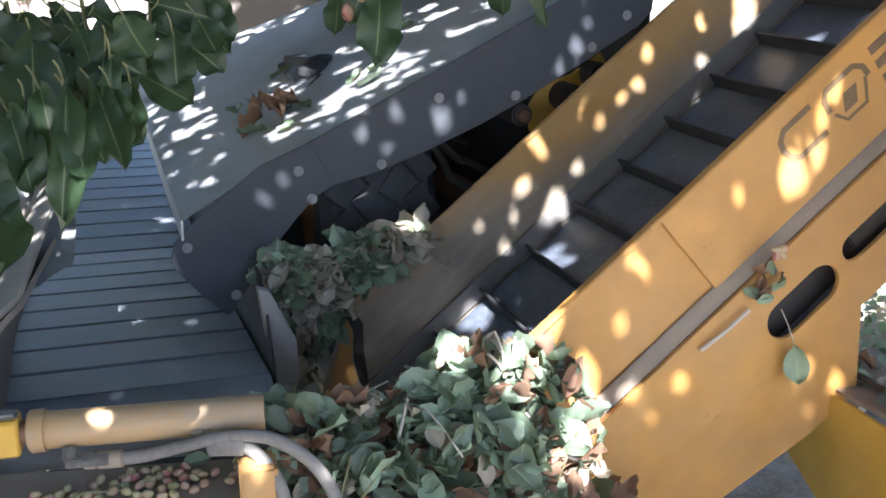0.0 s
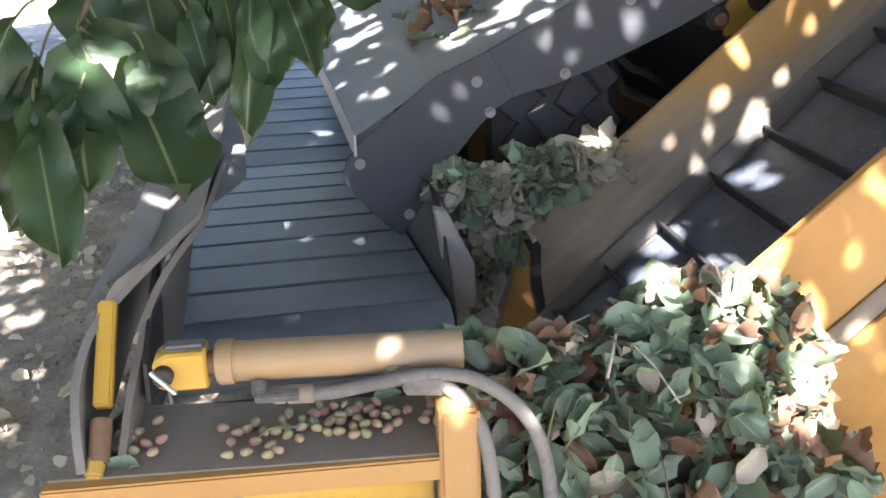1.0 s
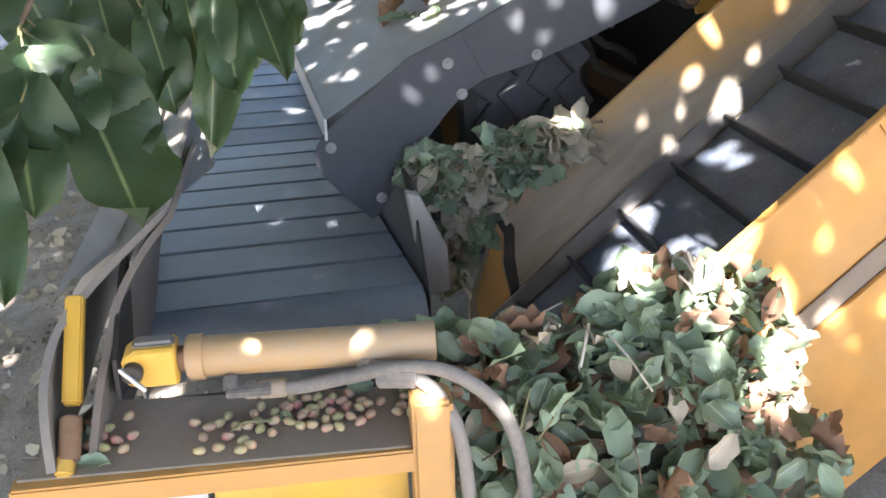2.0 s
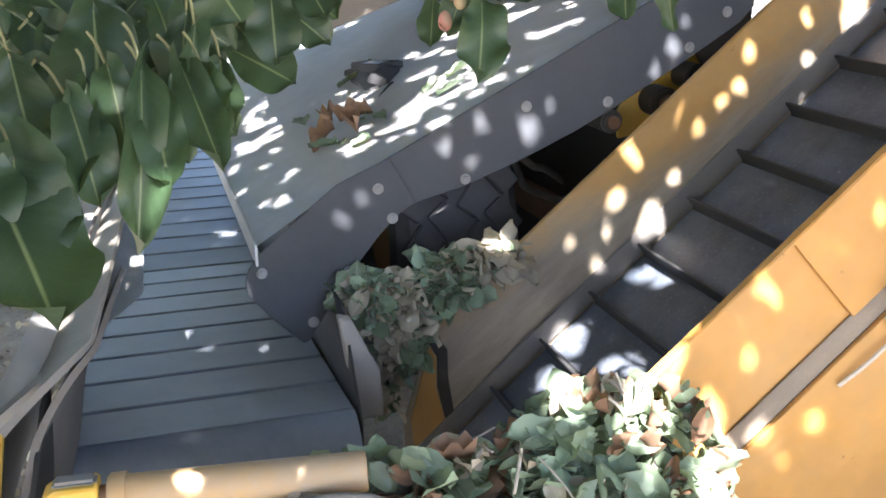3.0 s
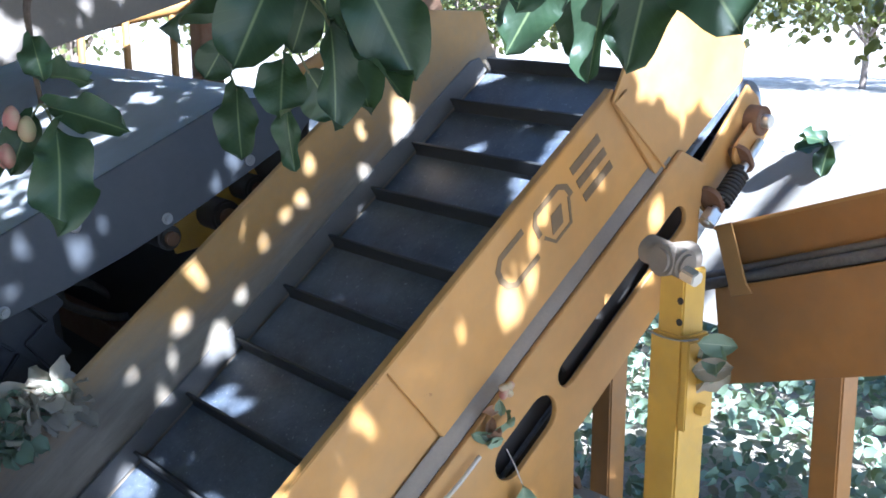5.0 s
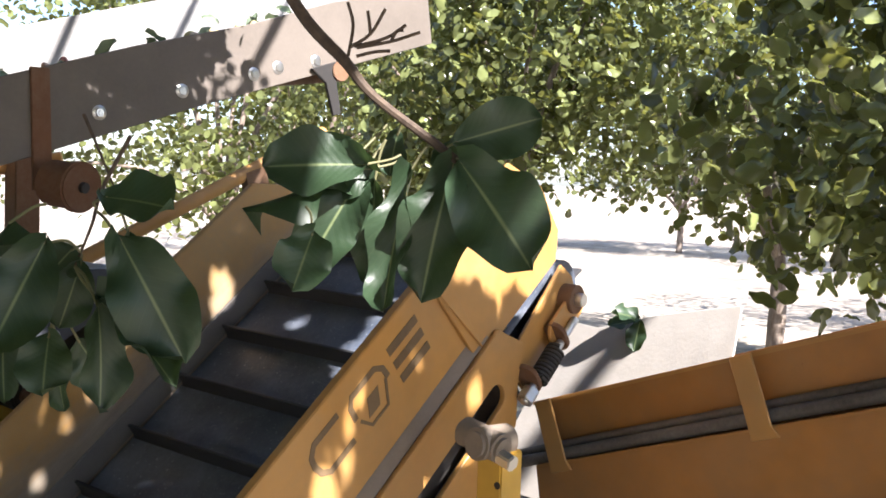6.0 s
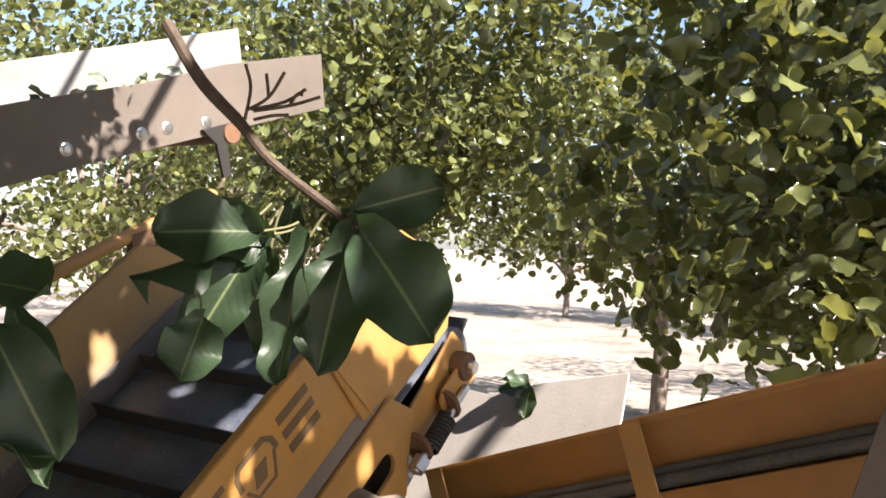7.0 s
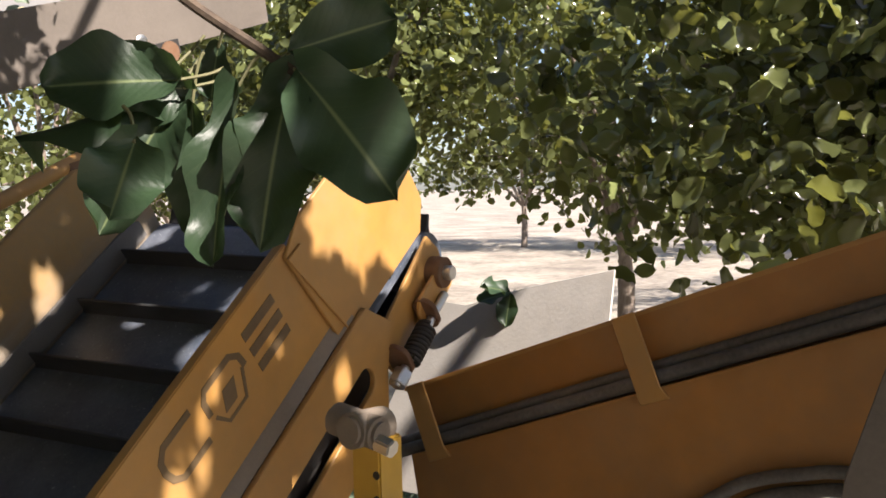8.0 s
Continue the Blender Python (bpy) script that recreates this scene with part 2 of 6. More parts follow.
def obround(cx, cy, length, width, n=10):
    r, h = width / 2, (length - width) / 2
    pts = []
    for i in range(n + 1):
        a = -math.pi / 2 + math.pi * i / n
        pts.append((cx + h + r * math.cos(a), cy + r * math.sin(a)))
    for i in range(n + 1):
        a = math.pi / 2 + math.pi * i / n
        pts.append((cx - h + r * math.cos(a), cy + r * math.sin(a)))
    return pts


def rod(p, q, r, sides=20, bevel=0.0015, r2=None):
    bm = bmesh.new()
    p, q = Vector(p), Vector(q)
    turn = (q - p).to_track_quat('Z', 'Y').to_matrix().to_4x4()
    bmesh.ops.create_cone(bm, cap_ends=True, segments=sides, radius1=r, radius2=r if r2 is None else r2, depth=(q - p).length,
                          matrix=Matrix.Translation((p + q) / 2) @ turn)
    if bevel:
        es = [e for e in bm.edges if len(e.link_faces) == 2 and e.calc_face_angle(0) > 1.0]
        bmesh.ops.bevel(bm, geom=es, offset=bevel, segments=2, affect='EDGES', clamp_overlap=True)
    return bm


def smooth_path(points, per=8):
    pts = [Vector(p) for p in points]
    pts = [pts[0] * 2 - pts[1]] + pts + [pts[-1] * 2 - pts[-2]]
    out = []
    for i in range(1, len(pts) - 2):
        a, b, c, d = pts[i - 1:i + 3]
        for k in range(per):
            t = k / per
            out.append(0.5 * (2 * b + (c - a) * t + (2 * a - 5 * b + 4 * c - d) * t * t + (3 * b - a - 3 * c + d) * t ** 3))
    out.append(pts[-2])
    return out


def pipe(points, r, sides=12, per=8, r_end=None, bm=None, rough=0.0):
    """A round hose, twig or limb along a smooth path."""
    path = smooth_path(points, per)
    bm = bm or bmesh.new()
    rings = []
    side = None
    for i, p in enumerate(path):
        d = (path[min(i + 1, len(path) - 1)] - path[max(i - 1, 0)]).normalized()
        if side is None:
            side = d.orthogonal().normalized()
        side = (side - d * side.dot(d)).normalized()
        up = d.cross(side)
        f = i / (len(path) - 1)
        rr = r + ((r_end if r_end is not None else r) - r) * f
        rr *= 1 + rough * (noise.noise(p * 9.0) - 0.0)
        rings.append([bm.verts.new(p + (side * math.cos(2 * math.pi * k / sides) + up * math.sin(2 * math.pi * k / sides)) * rr) for k in range(sides)])
    for a, b in zip(rings, rings[1:]):
        for k in range(sides):
            bm.faces.new((a[k], a[(k + 1) % sides], b[(k + 1) % sides], b[k]))
    bm.faces.new(rings[0])
    bm.faces.new(rings[-1])
    return bm


def ribbon(points, across, thick, per=6):
    """A bent band: a path swept with a flat section; across is the band's width vector at each path point."""
    path = smooth_path(points, per)
    wide = smooth_path(across, per)
    bm = bmesh.new()
    rows = []
    for i, p in enumerate(path):
        d = (path[min(i + 1, len(path) - 1)] - path[max(i - 1, 0)]).normalized()
        nrm = d.cross(wide[i]).normalized() * thick
        rows.append([bm.verts.new(v) for v in (p, p + wide[i], p + wide[i] + nrm, p + nrm)])
    for a, b in zip(rows, rows[1:]):
        for k in range(4):
            bm.faces.new((a[k], a[(k + 1) % 4], b[(k + 1) % 4], b[k]))
    bm.faces.new(rows[0])
    bm.faces.new(rows[-1])
    return bm


def washer_bolt(r=0.014):
    """A button-head bolt on a wide washer, axis along +z, seat at z = 0."""
    bm = bmesh.new()
    for rad, z0, z1 in ((r, 0, 0.002), (r * 0.62, 0.002, 0.006), (r * 0.30, 0.006, 0.007)):
        bmesh.ops.create_cone(bm, cap_ends=True, segments=18, radius1=rad, radius2=rad * 0.86, depth=z1 - z0,
                              matrix=Matrix.Translation((0, 0, (z0 + z1) / 2)))
    return bm


def leaf_bm(length=1.0, width=0.5, cup=0.12, droop=0.15, wave=0.03, seed=0, nx=10, ny=6, reach=1.15, blunt=0.62):
    """One leaf along +x from its base, with a fold at the midrib, droop and a wavy rim, and UVs."""
    rnd = random.Random(seed)
    ph = rnd.uniform(0, 6.28)
    bm = bmesh.new()
    uv = bm.loops.layers.uv.new("UVMap")
    grid, at = [], {}
    for i in range(nx + 1):
        u = i / nx
        w = width * (math.sin(math.pi * min(1, u * 0.97 + 0.03) ** reach) ** blunt) if 0 < u < 1 else width * 0.015
        row = []
        for j in range(ny + 1):
            v = j / ny * 2 - 1
            rim = abs(v) ** 2
            z = cup * width * abs(v) ** 1.3 - droop * length * u * u + wave * length * rim * math.sin(ph + u * 13 + v * 1.5)
            p = bm.verts.new((u * length, v * w * 0.5, z))
            at[p] = (u, j / ny)
            row.append(p)
        grid.append(row)
    for i in range(nx):
        for j in range(ny):
            f = bm.faces.new((grid[i][j], grid[i + 1][j], grid[i + 1][j + 1], grid[i][j + 1]))
            for lp in f.loops:
                lp[uv].uv = at[lp.vert]
    return bm


def leaf_mesh(name, mat, **kw):
    bm = leaf_bm(**kw)
    me = bpy.data.meshes.new(name)
    bm.to_mesh(me)
    bm.free()
    me.materials.append(mat)
    me.polygons.foreach_set("use_smooth", [True] * len(me.polygons))
    return me


TEMPLATE = np.array([(0, 0, 0), (0.3, 0.20, 0.05), (0.3, -0.20, 0.05), (0.70, 0.21, 0.03), (0.70, -0.21, 0.03), (1, 0, -0.14), (0.34, 0, 0), (0.72, 0, -0.05)])
T_FACES = ((0, 6, 1), (0, 2, 6), (6, 7, 3), (6, 3, 1), (6, 2, 4), (6, 4, 7), (7, 5, 3), (7, 4, 5))


def leaf_cloud(name, places, sizes, mat, parent=None, seed=1, hang=0.5, shape=None, clear=None, lift=0.9):
    """Very many small leaves in one mesh: real folded leaves, hanging a little, each an island."""
    rng = np.random.default_rng(seed)
    n = len(places)
    d = rng.normal(size=(n, 3))
    d[:, 2] = d[:, 2] * 0.7 - hang
    d /= np.linalg.norm(d, axis=1)[:, None]
    r = rng.normal(size=(n, 3))
    r[:, 2] += lift
    s = np.cross(r, d)
    s /= np.linalg.norm(s, axis=1)[:, None] + 1e-9
    u = np.cross(d, s)
    if clear is not None:
        ok = clear(places, places + sizes[:, None] * d, sizes)
        places, sizes, d, s, u = places[ok], sizes[ok], d[ok], s[ok], u[ok]
        n = len(places)
    t, faces = shape or (TEMPLATE, T_FACES)
    t = np.array(t)
    v = places[:, None, :] + sizes[:, None, None] * (t[None, :, 0:1] * d[:, None] + t[None, :, 1:2] * 1.55 * s[:, None] + t[None, :, 2:3] * u[:, None])
    k = len(t)
    f = (np.arange(n)[:, None, None] * k + np.array(faces)[None]).reshape(-1, 3)
    me = bpy.data.meshes.new(name)
    me.vertices.add(n * k)
    me.vertices.foreach_set("co", v.astype(np.float32).ravel())
    me.loops.add(f.size)
    me.loops.foreach_set("vertex_index", f.astype(np.int32).ravel())
    me.polygons.add(len(f))
    me.polygons.foreach_set("loop_start", np.arange(0, f.size, 3, dtype=np.int32))
    me.polygons.foreach_set("loop_total", np.full(len(f), 3, dtype=np.int32))
    me.polygons.foreach_set("use_smooth", np.ones(len(f), dtype=bool))
    me.update(calc_edges=True)
    me.materials.append(mat)
    ob = new(name, me)
    ob.parent = parent
    return ob


def tri_shape(**kw):
    """A finer leaf as plain arrays, for the leaf clouds that stand near."""
    bm = leaf_bm(**kw)
    bmesh.ops.triangulate(bm, faces=bm.faces[:])
    bm.verts.index_update()
    out = [tuple(v.co) for v in bm.verts], [tuple(v.index for v in f.verts) for f in bm.faces]
    bm.free()
    return out


# ---------------------------------------------------------------- ground
GROUND_Z = 0.25


def build_ground():
    bm = bmesh.new()
    radii = [0, 0.6, 1.2, 1.8, 2.4, 3, 3.8, 4.8, 6, 8, 11, 16, 30, 80, 300, 1500]
    rings = []
    for r in radii:
        ring = []
        for k in range(48 if r else 1):
            a = 2 * math.pi * k / 48
            x, y = r * math.cos(a), r * math.sin(a)
            h = 0.03 * noise.noise(Vector((x * 0.8, y * 0.8, 0))) + 0.012 * noise.noise(Vector((x * 3, y * 3, 4)))
            ring.append(bm.verts.new((x, y, GROUND_Z + (h if r < 40 else 0))))
        rings.append(ring)
    for k in range(48):
        bm.faces.new((rings[0][0], rings[1][k], rings[1][(k + 1) % 48]))
    for a, b in zip(rings[1:], rings[2:]):
        for k in range(48):
            bm.faces.new((a[k], b[k], b[(k + 1) % 48], a[(k + 1) % 48]))
    tagged(link_mesh("ground", bm, SOIL), "dry pale orchard soil strewn with leaf litter", "ground", kind="structure")


build_ground()

# ---------------------------------------------------------------- where the machine's assemblies stand
MACH = pose(-0.0197, -0.0900, 0.0111, -2.313, 1.411, 6.170)
FRONT = pose(-0.2269, 0.0724, -0.1323, -1.75, 2.10, 0.80) @ Matrix.Scale(1.09, 4)
PILE = pose(-0.2432, 0.0947, -0.1486, -1.75, 2.10, 0.80) @ Matrix.Scale(1.1, 4)
POST = pose(-0.0327, 0.0546, -0.0908, -0.32, -0.55, -0.83) @ Matrix.Scale(1.07, 4)
BASE = pose(0.0579, -0.0546, -0.1134, -2.43, -2.97, 3.07) @ Matrix.Scale(1.07, 4)
CROSS = pose(-0.0239, 0.0879, -0.0907, 1.70, 0.11, -1.18) @ Matrix.Scale(1.07, 4)
CHUTE = pose(0.0075, 0.0476, -0.0907, 1.70, 0.11, -1.18) @ Matrix.Scale(1.07, 4)
DISCH = pose(-0.0243, 0.0368, -0.1393, 1.70, 0.11, -1.18) @ Matrix.Scale(1.1, 4)
BACK = pose(-0.0140, 0.0239, -0.1150, -0.32, -0.55, -0.83) @ Matrix.Scale(1.1, 4)
BAY = pose(-0.4914, 0.1956, -0.4676, -1.97, -1.11, 3.25) @ Matrix.Scale(1.3, 4)

# ---------------------------------------------------------------- inclined elevator
A = radians(40.29)
ES, EN, EX = Vector((0, math.cos(A), math.sin(A))), Vector((0, -math.sin(A), math.cos(A))), Vector((1, 0, 0))
ELEV = MACH @ Matrix.Translation((0, 0, 1)) @ Matrix((ES, EN, EX)).transposed().to_4x4()
W_IN, W_OUT = 0.748, 0.761
PITCH = 0.1645
CLEATS, HEAD_S, RUN_N, DRUM = 24, 0.975, -0.098, 0.065
STRAIGHT = (CLEATS * PITCH - 2 * math.pi * DRUM) / 2
cleats = []


def on_loop(a):
    """Where a cleat stands, a metres along the closed belt: up the top run, over the head drum, back below, round the tail."""
    a %= CLEATS * PITCH
    tail, mid = HEAD_S - STRAIGHT, RUN_N - DRUM
    if a < STRAIGHT:
        sx, nx, turn = tail + a, RUN_N, 0.0
    elif a < STRAIGHT + math.pi * DRUM:
        turn = -(a - STRAIGHT) / DRUM
        sx, nx = HEAD_S - DRUM * math.sin(turn), mid + DRUM * math.cos(turn)
    elif a < 2 * STRAIGHT + math.pi * DRUM:
        sx, nx, turn = HEAD_S - (a - STRAIGHT - math.pi * DRUM), mid - DRUM, -math.pi
    else:
        turn = -math.pi - (a - 2 * STRAIGHT - math.pi * DRUM) / DRUM
        sx, nx = tail - DRUM * math.sin(turn), mid + DRUM * math.cos(turn)
    return pose(sx, nx, 0.012, 0, 0, math.degrees(turn))


def stroke(points, width, z0, z1, parent, name="decal_stroke"):
    """A flat mark that follows a bent line in the panel's plane."""
    pts = [Vector((*p, 0)) for p in points]
    left, right = [], []
    for i, p in enumerate(pts):
        d = (pts[min(i + 1, len(pts) - 1)] - pts[max(i - 1, 0)]).normalized()
        nn = Vector((-d.y, d.x, 0)) * width / 2
        left.append(((p + nn).x, (p + nn).y))
        right.append(((p - nn).x, (p - nn).y))
    return part(name, sheet(left + right[::-1], z0, z1, bevel=0), INK, parent)


def coil(p, q, r, wire, turns):
    p, q = Vector(p), Vector(q)
    d = (q - p).normalized()
    a = d.orthogonal().normalized()
    b = d.cross(a)
    n = turns * 10
    pts = [p + (q - p) * i / n + (a * math.cos(i * 0.6283) + b * math.sin(i * 0.6283)) * r for i in range(n + 1)]
    return pipe(pts, wire, 8, 1)


def build_elevator():
    e = empty("elevator_conveyor", ELEV, "dusty yellow inclined elevator conveyor with a running black cleated belt", "conveyor")
    tail, mid = HEAD_S - STRAIGHT, RUN_N - DRUM
    part("belt", box((tail, RUN_N - 0.012, 0.004), (HEAD_S, RUN_N, W_IN - 0.004), 0.002), BLACK, e, "worn black rubber belt")
    cl = [(-0.009, 0.0), (0.012, 0.0), (0.0055, 0.009), (0.004, 0.036), (-0.001, 0.0385), (-0.0035, 0.036), (-0.004, 0.010)]
    for i in range(CLEATS):
        if not cleats:
            cleats.append(part("cleat", sheet(cl, 0, W_IN - 0.022, bevel=0.001), TYRE, e, "upright rubber cleat across the belt", place=on_loop(0)))
        else:
            cleats.append(again("cleat", cleats[0], e, on_loop(i * PITCH)))
    part("head_drum", rod((HEAD_S, mid, 0.006), (HEAD_S, mid, W_IN - 0.006), DRUM, 36), BLACK, e)
    part("tail_drum", rod((tail, mid, 0.006), (tail, mid, W_IN - 0.006), DRUM, 36), BLACK, e)
    part("return_belt", box((tail, mid - DRUM, 0.01), (HEAD_S, mid - DRUM + 0.010, W_IN - 0.01), 0.002), BLACK, e)
    # inner side
    wall = [(-0.90, -0.19), (-0.90, -0.08), (-0.82, 0.02), (-0.61, 0.149), (0.889, 0.151), (1.035, 0.035), (1.010, -0.05), (1.0, -0.19)]
    part("inner_side_panel", sheet(wall, -0.012, -0.004), INNER, e, "yellow side panel scuffed to grey steel")
    part("inner_panel_lip", box((-0.60, 0.145, -0.016), (0.885, 0.153, 0.002), 0.002), INNER, e)
    part("belt_seal_strip", sheet([(-0.85, -0.092), (-0.85, -0.050), (-0.5, -0.040), (0.92, -0.036), (0.95, -0.05), (0.95, -0.092)], -0.002, 0.006), SEAL, e, "dusty grey rubber seal strip")
    part("seam_strip", sheet([(-0.640, 0.135), (-0.615, 0.128), (-0.620, 0.085), (-0.665, 0.03), (-0.73, -0.075), (-0.755, -0.075), (-0.70, 0.03), (-0.648, 0.09)], -0.003, 0.001), DARK, e, "dark worn weld seam")
    part("yellow_patch_plate", sheet([(-0.88, -0.10), (-0.80, 0.015), (-0.645, 0.125), (-0.652, 0.09), (-0.705, 0.03), (-0.76, -0.085)], -0.003, 0.000), YELLOW, e)
    # outer side: three overlapping upper plates
    part("upper_side_plate", sheet([(-1.057, -0.034), (-1.072, 0.197), (-0.038, 0.197), (-0.023, -0.034)], W_IN, W_IN + 0.006), YELLOW, e)
    p2 = sheet([(-0.047, -0.031), (-0.057, 0.196), (0.622, 0.198), (0.637, -0.031)], W_IN + 0.008, W_OUT + 0.002)
    part("upper_side_plate", p2, YELLOW, e)
    p3 = sheet([(0.629, -0.046), (0.601, 0.188), (0.665, 0.220), (0.925, 0.224), (0.995, 0.115), (1.000, -0.010), (0.955, -0.060), (0.682, -0.051)], W_OUT + 0.004, W_OUT + 0.012)
    part("head_plate", p3, YELLOW, e)
    g = sheet([(0.599, 0.186), (0.654, -0.040), (0.640, 0.186)], W_OUT + 0.012, W_OUT + 0.018)
    part("overlap_flange", g, YELLOW, e)
    part("top_edge_lip", box((-1.071, 0.191, W_IN - 0.004), (0.622, 0.201, W_OUT + 0.003), 0.002), YELLOW, e)
    # dusty step and slotted lower band
    led = sheet([(0, 0), (0.016, 0), (0.0, 0.030), (-0.004, 0.030), (-0.004, 0.0)], -1.0, 0.68, bevel=0.002)
    m = Matrix(((0, 0, 1, 0), (0, 1, 0, -0.026), (1, 0, 0, W_OUT), (0, 0, 0, 1)))
    part("dust_step", led, DUSTY, e, "ledge buried in grey dust", place=m)
    slots = [obround(0.070, -0.150, 0.180, 0.080), obround(0.418, -0.138, 0.460, 0.056, 8)]
    band = [(-1.023, -0.026), (0.704, -0.026), (0.752, -0.108), (0.690, -0.171), (0.639, -0.239), (0.476, -0.258), (0.179, -0.260), (-0.243, -0.202), (-1.014, -0.183)]
    part("slotted_band", sheet(band, W_OUT + 0.014, W_OUT + 0.026, slots), YELLOW, e)
    part("inner_frame", box((-0.954, -0.258, W_OUT - 0.035), (0.705, -0.058, W_OUT - 0.03), 0.001), DARK, e)
    part("slider_bar", box((0.228, -0.171, W_OUT - 0.012), (0.576, -0.114, W_OUT - 0.004), 0.003), DARK, e)
    low = [(0.182, -0.245), (0.181, -0.260), (0.065, -0.429), (-0.069, -0.429), (-0.353, -0.380), (-0.782, -0.372), (-0.796, -0.158), (-0.244, -0.183)]
    hole = [(-0.199 + 0.008 * math.cos(k), -0.216 + 0.008 * math.sin(k)) for k in (0, 0.785, 1.571, 2.356, 3.142, 3.927, 4.712, 5.498)]
    part("lower_side_plate", sheet(low, W_OUT - 0.002, W_OUT + 0.010, [hole]), YELLOW, e)
    part("bearing_plate", sheet([(0.687, -0.121), (0.970, -0.083), (0.990, -0.133), (0.978, -0.208), (0.912, -0.208), (0.715, -0.220)], W_OUT + 0.004, W_OUT + 0.012), YELLOW, e)
    # decal of plain shapes
    z0, z1 = W_OUT + 0.002, W_OUT + 0.0032
    for n in (0.153, 0.120, 0.086):
        stroke([(0.450, n), (0.543, n)], 0.018, z0, z1, e)
    stroke([(0.297, 0.156), (0.229, 0.156), (0.212, 0.141), (0.209, 0.122), (0.215, 0.101), (0.231, 0.087), (0.302, 0.087)], 0.012, z0, z1, e)
    stroke([(0.324, 0.113), (0.325, 0.141), (0.337, 0.156), (0.407, 0.156), (0.424, 0.141), (0.427, 0.118)], 0.012, z0, z1, e)
    stroke([(0.331, 0.103), (0.349, 0.075), (0.399, 0.075), (0.420, 0.121)], 0.007, z0, z1, e)
    part("decal_block", sheet([(0.350, 0.091), (0.365, 0.125), (0.398, 0.125), (0.383, 0.091)], z0, z1, bevel=0), INK, e)
    # spring take-up at the head
    w = W_OUT + 0.045
    tk = part("take_up_screw", rod((0.664, -0.193, w), (0.911, -0.185, w), 0.009, 14), CHROME, e, "greasy steel take-up screw")
    part("spring", coil((0.730, -0.192, w), (0.818, -0.188, w), 0.019, 0.0042, 9), DARK, tk, "coiled steel spring")
    part("nut", rod((0.669, -0.193, w), (0.702, -0.192, w), 0.019, 6), CHROME, tk)
    for s0 in (0.712, 0.840):
        part("take_up_bracket", sheet(obround(0, 0, 0.075, 0.05), 0, 0.012), RUST, e,
             place=Matrix.Translation((s0, -0.177, w - 0.01)) @ pose(0, 0, 0, 90, 0, 90))
    part("take_up_arm", sheet(obround(0.90, -0.170, 0.155, 0.066), W_OUT + 0.028, W_OUT + 0.036), YELLOW, e)
    part("bearing_ring", rod((0.940, -0.154, W_OUT + 0.01), (0.940, -0.154, W_OUT + 0.045), 0.032, 24), RUST, e)
    part("shaft_end", rod((0.940, -0.154, W_OUT + 0.03), (0.940, -0.154, W_OUT + 0.062), 0.015, 18), CHROME, e)
    return e


build_elevator()


# ---------------------------------------------------------------- slatted feed belt
BELT_L, BELT_R = -1.364, -0.803


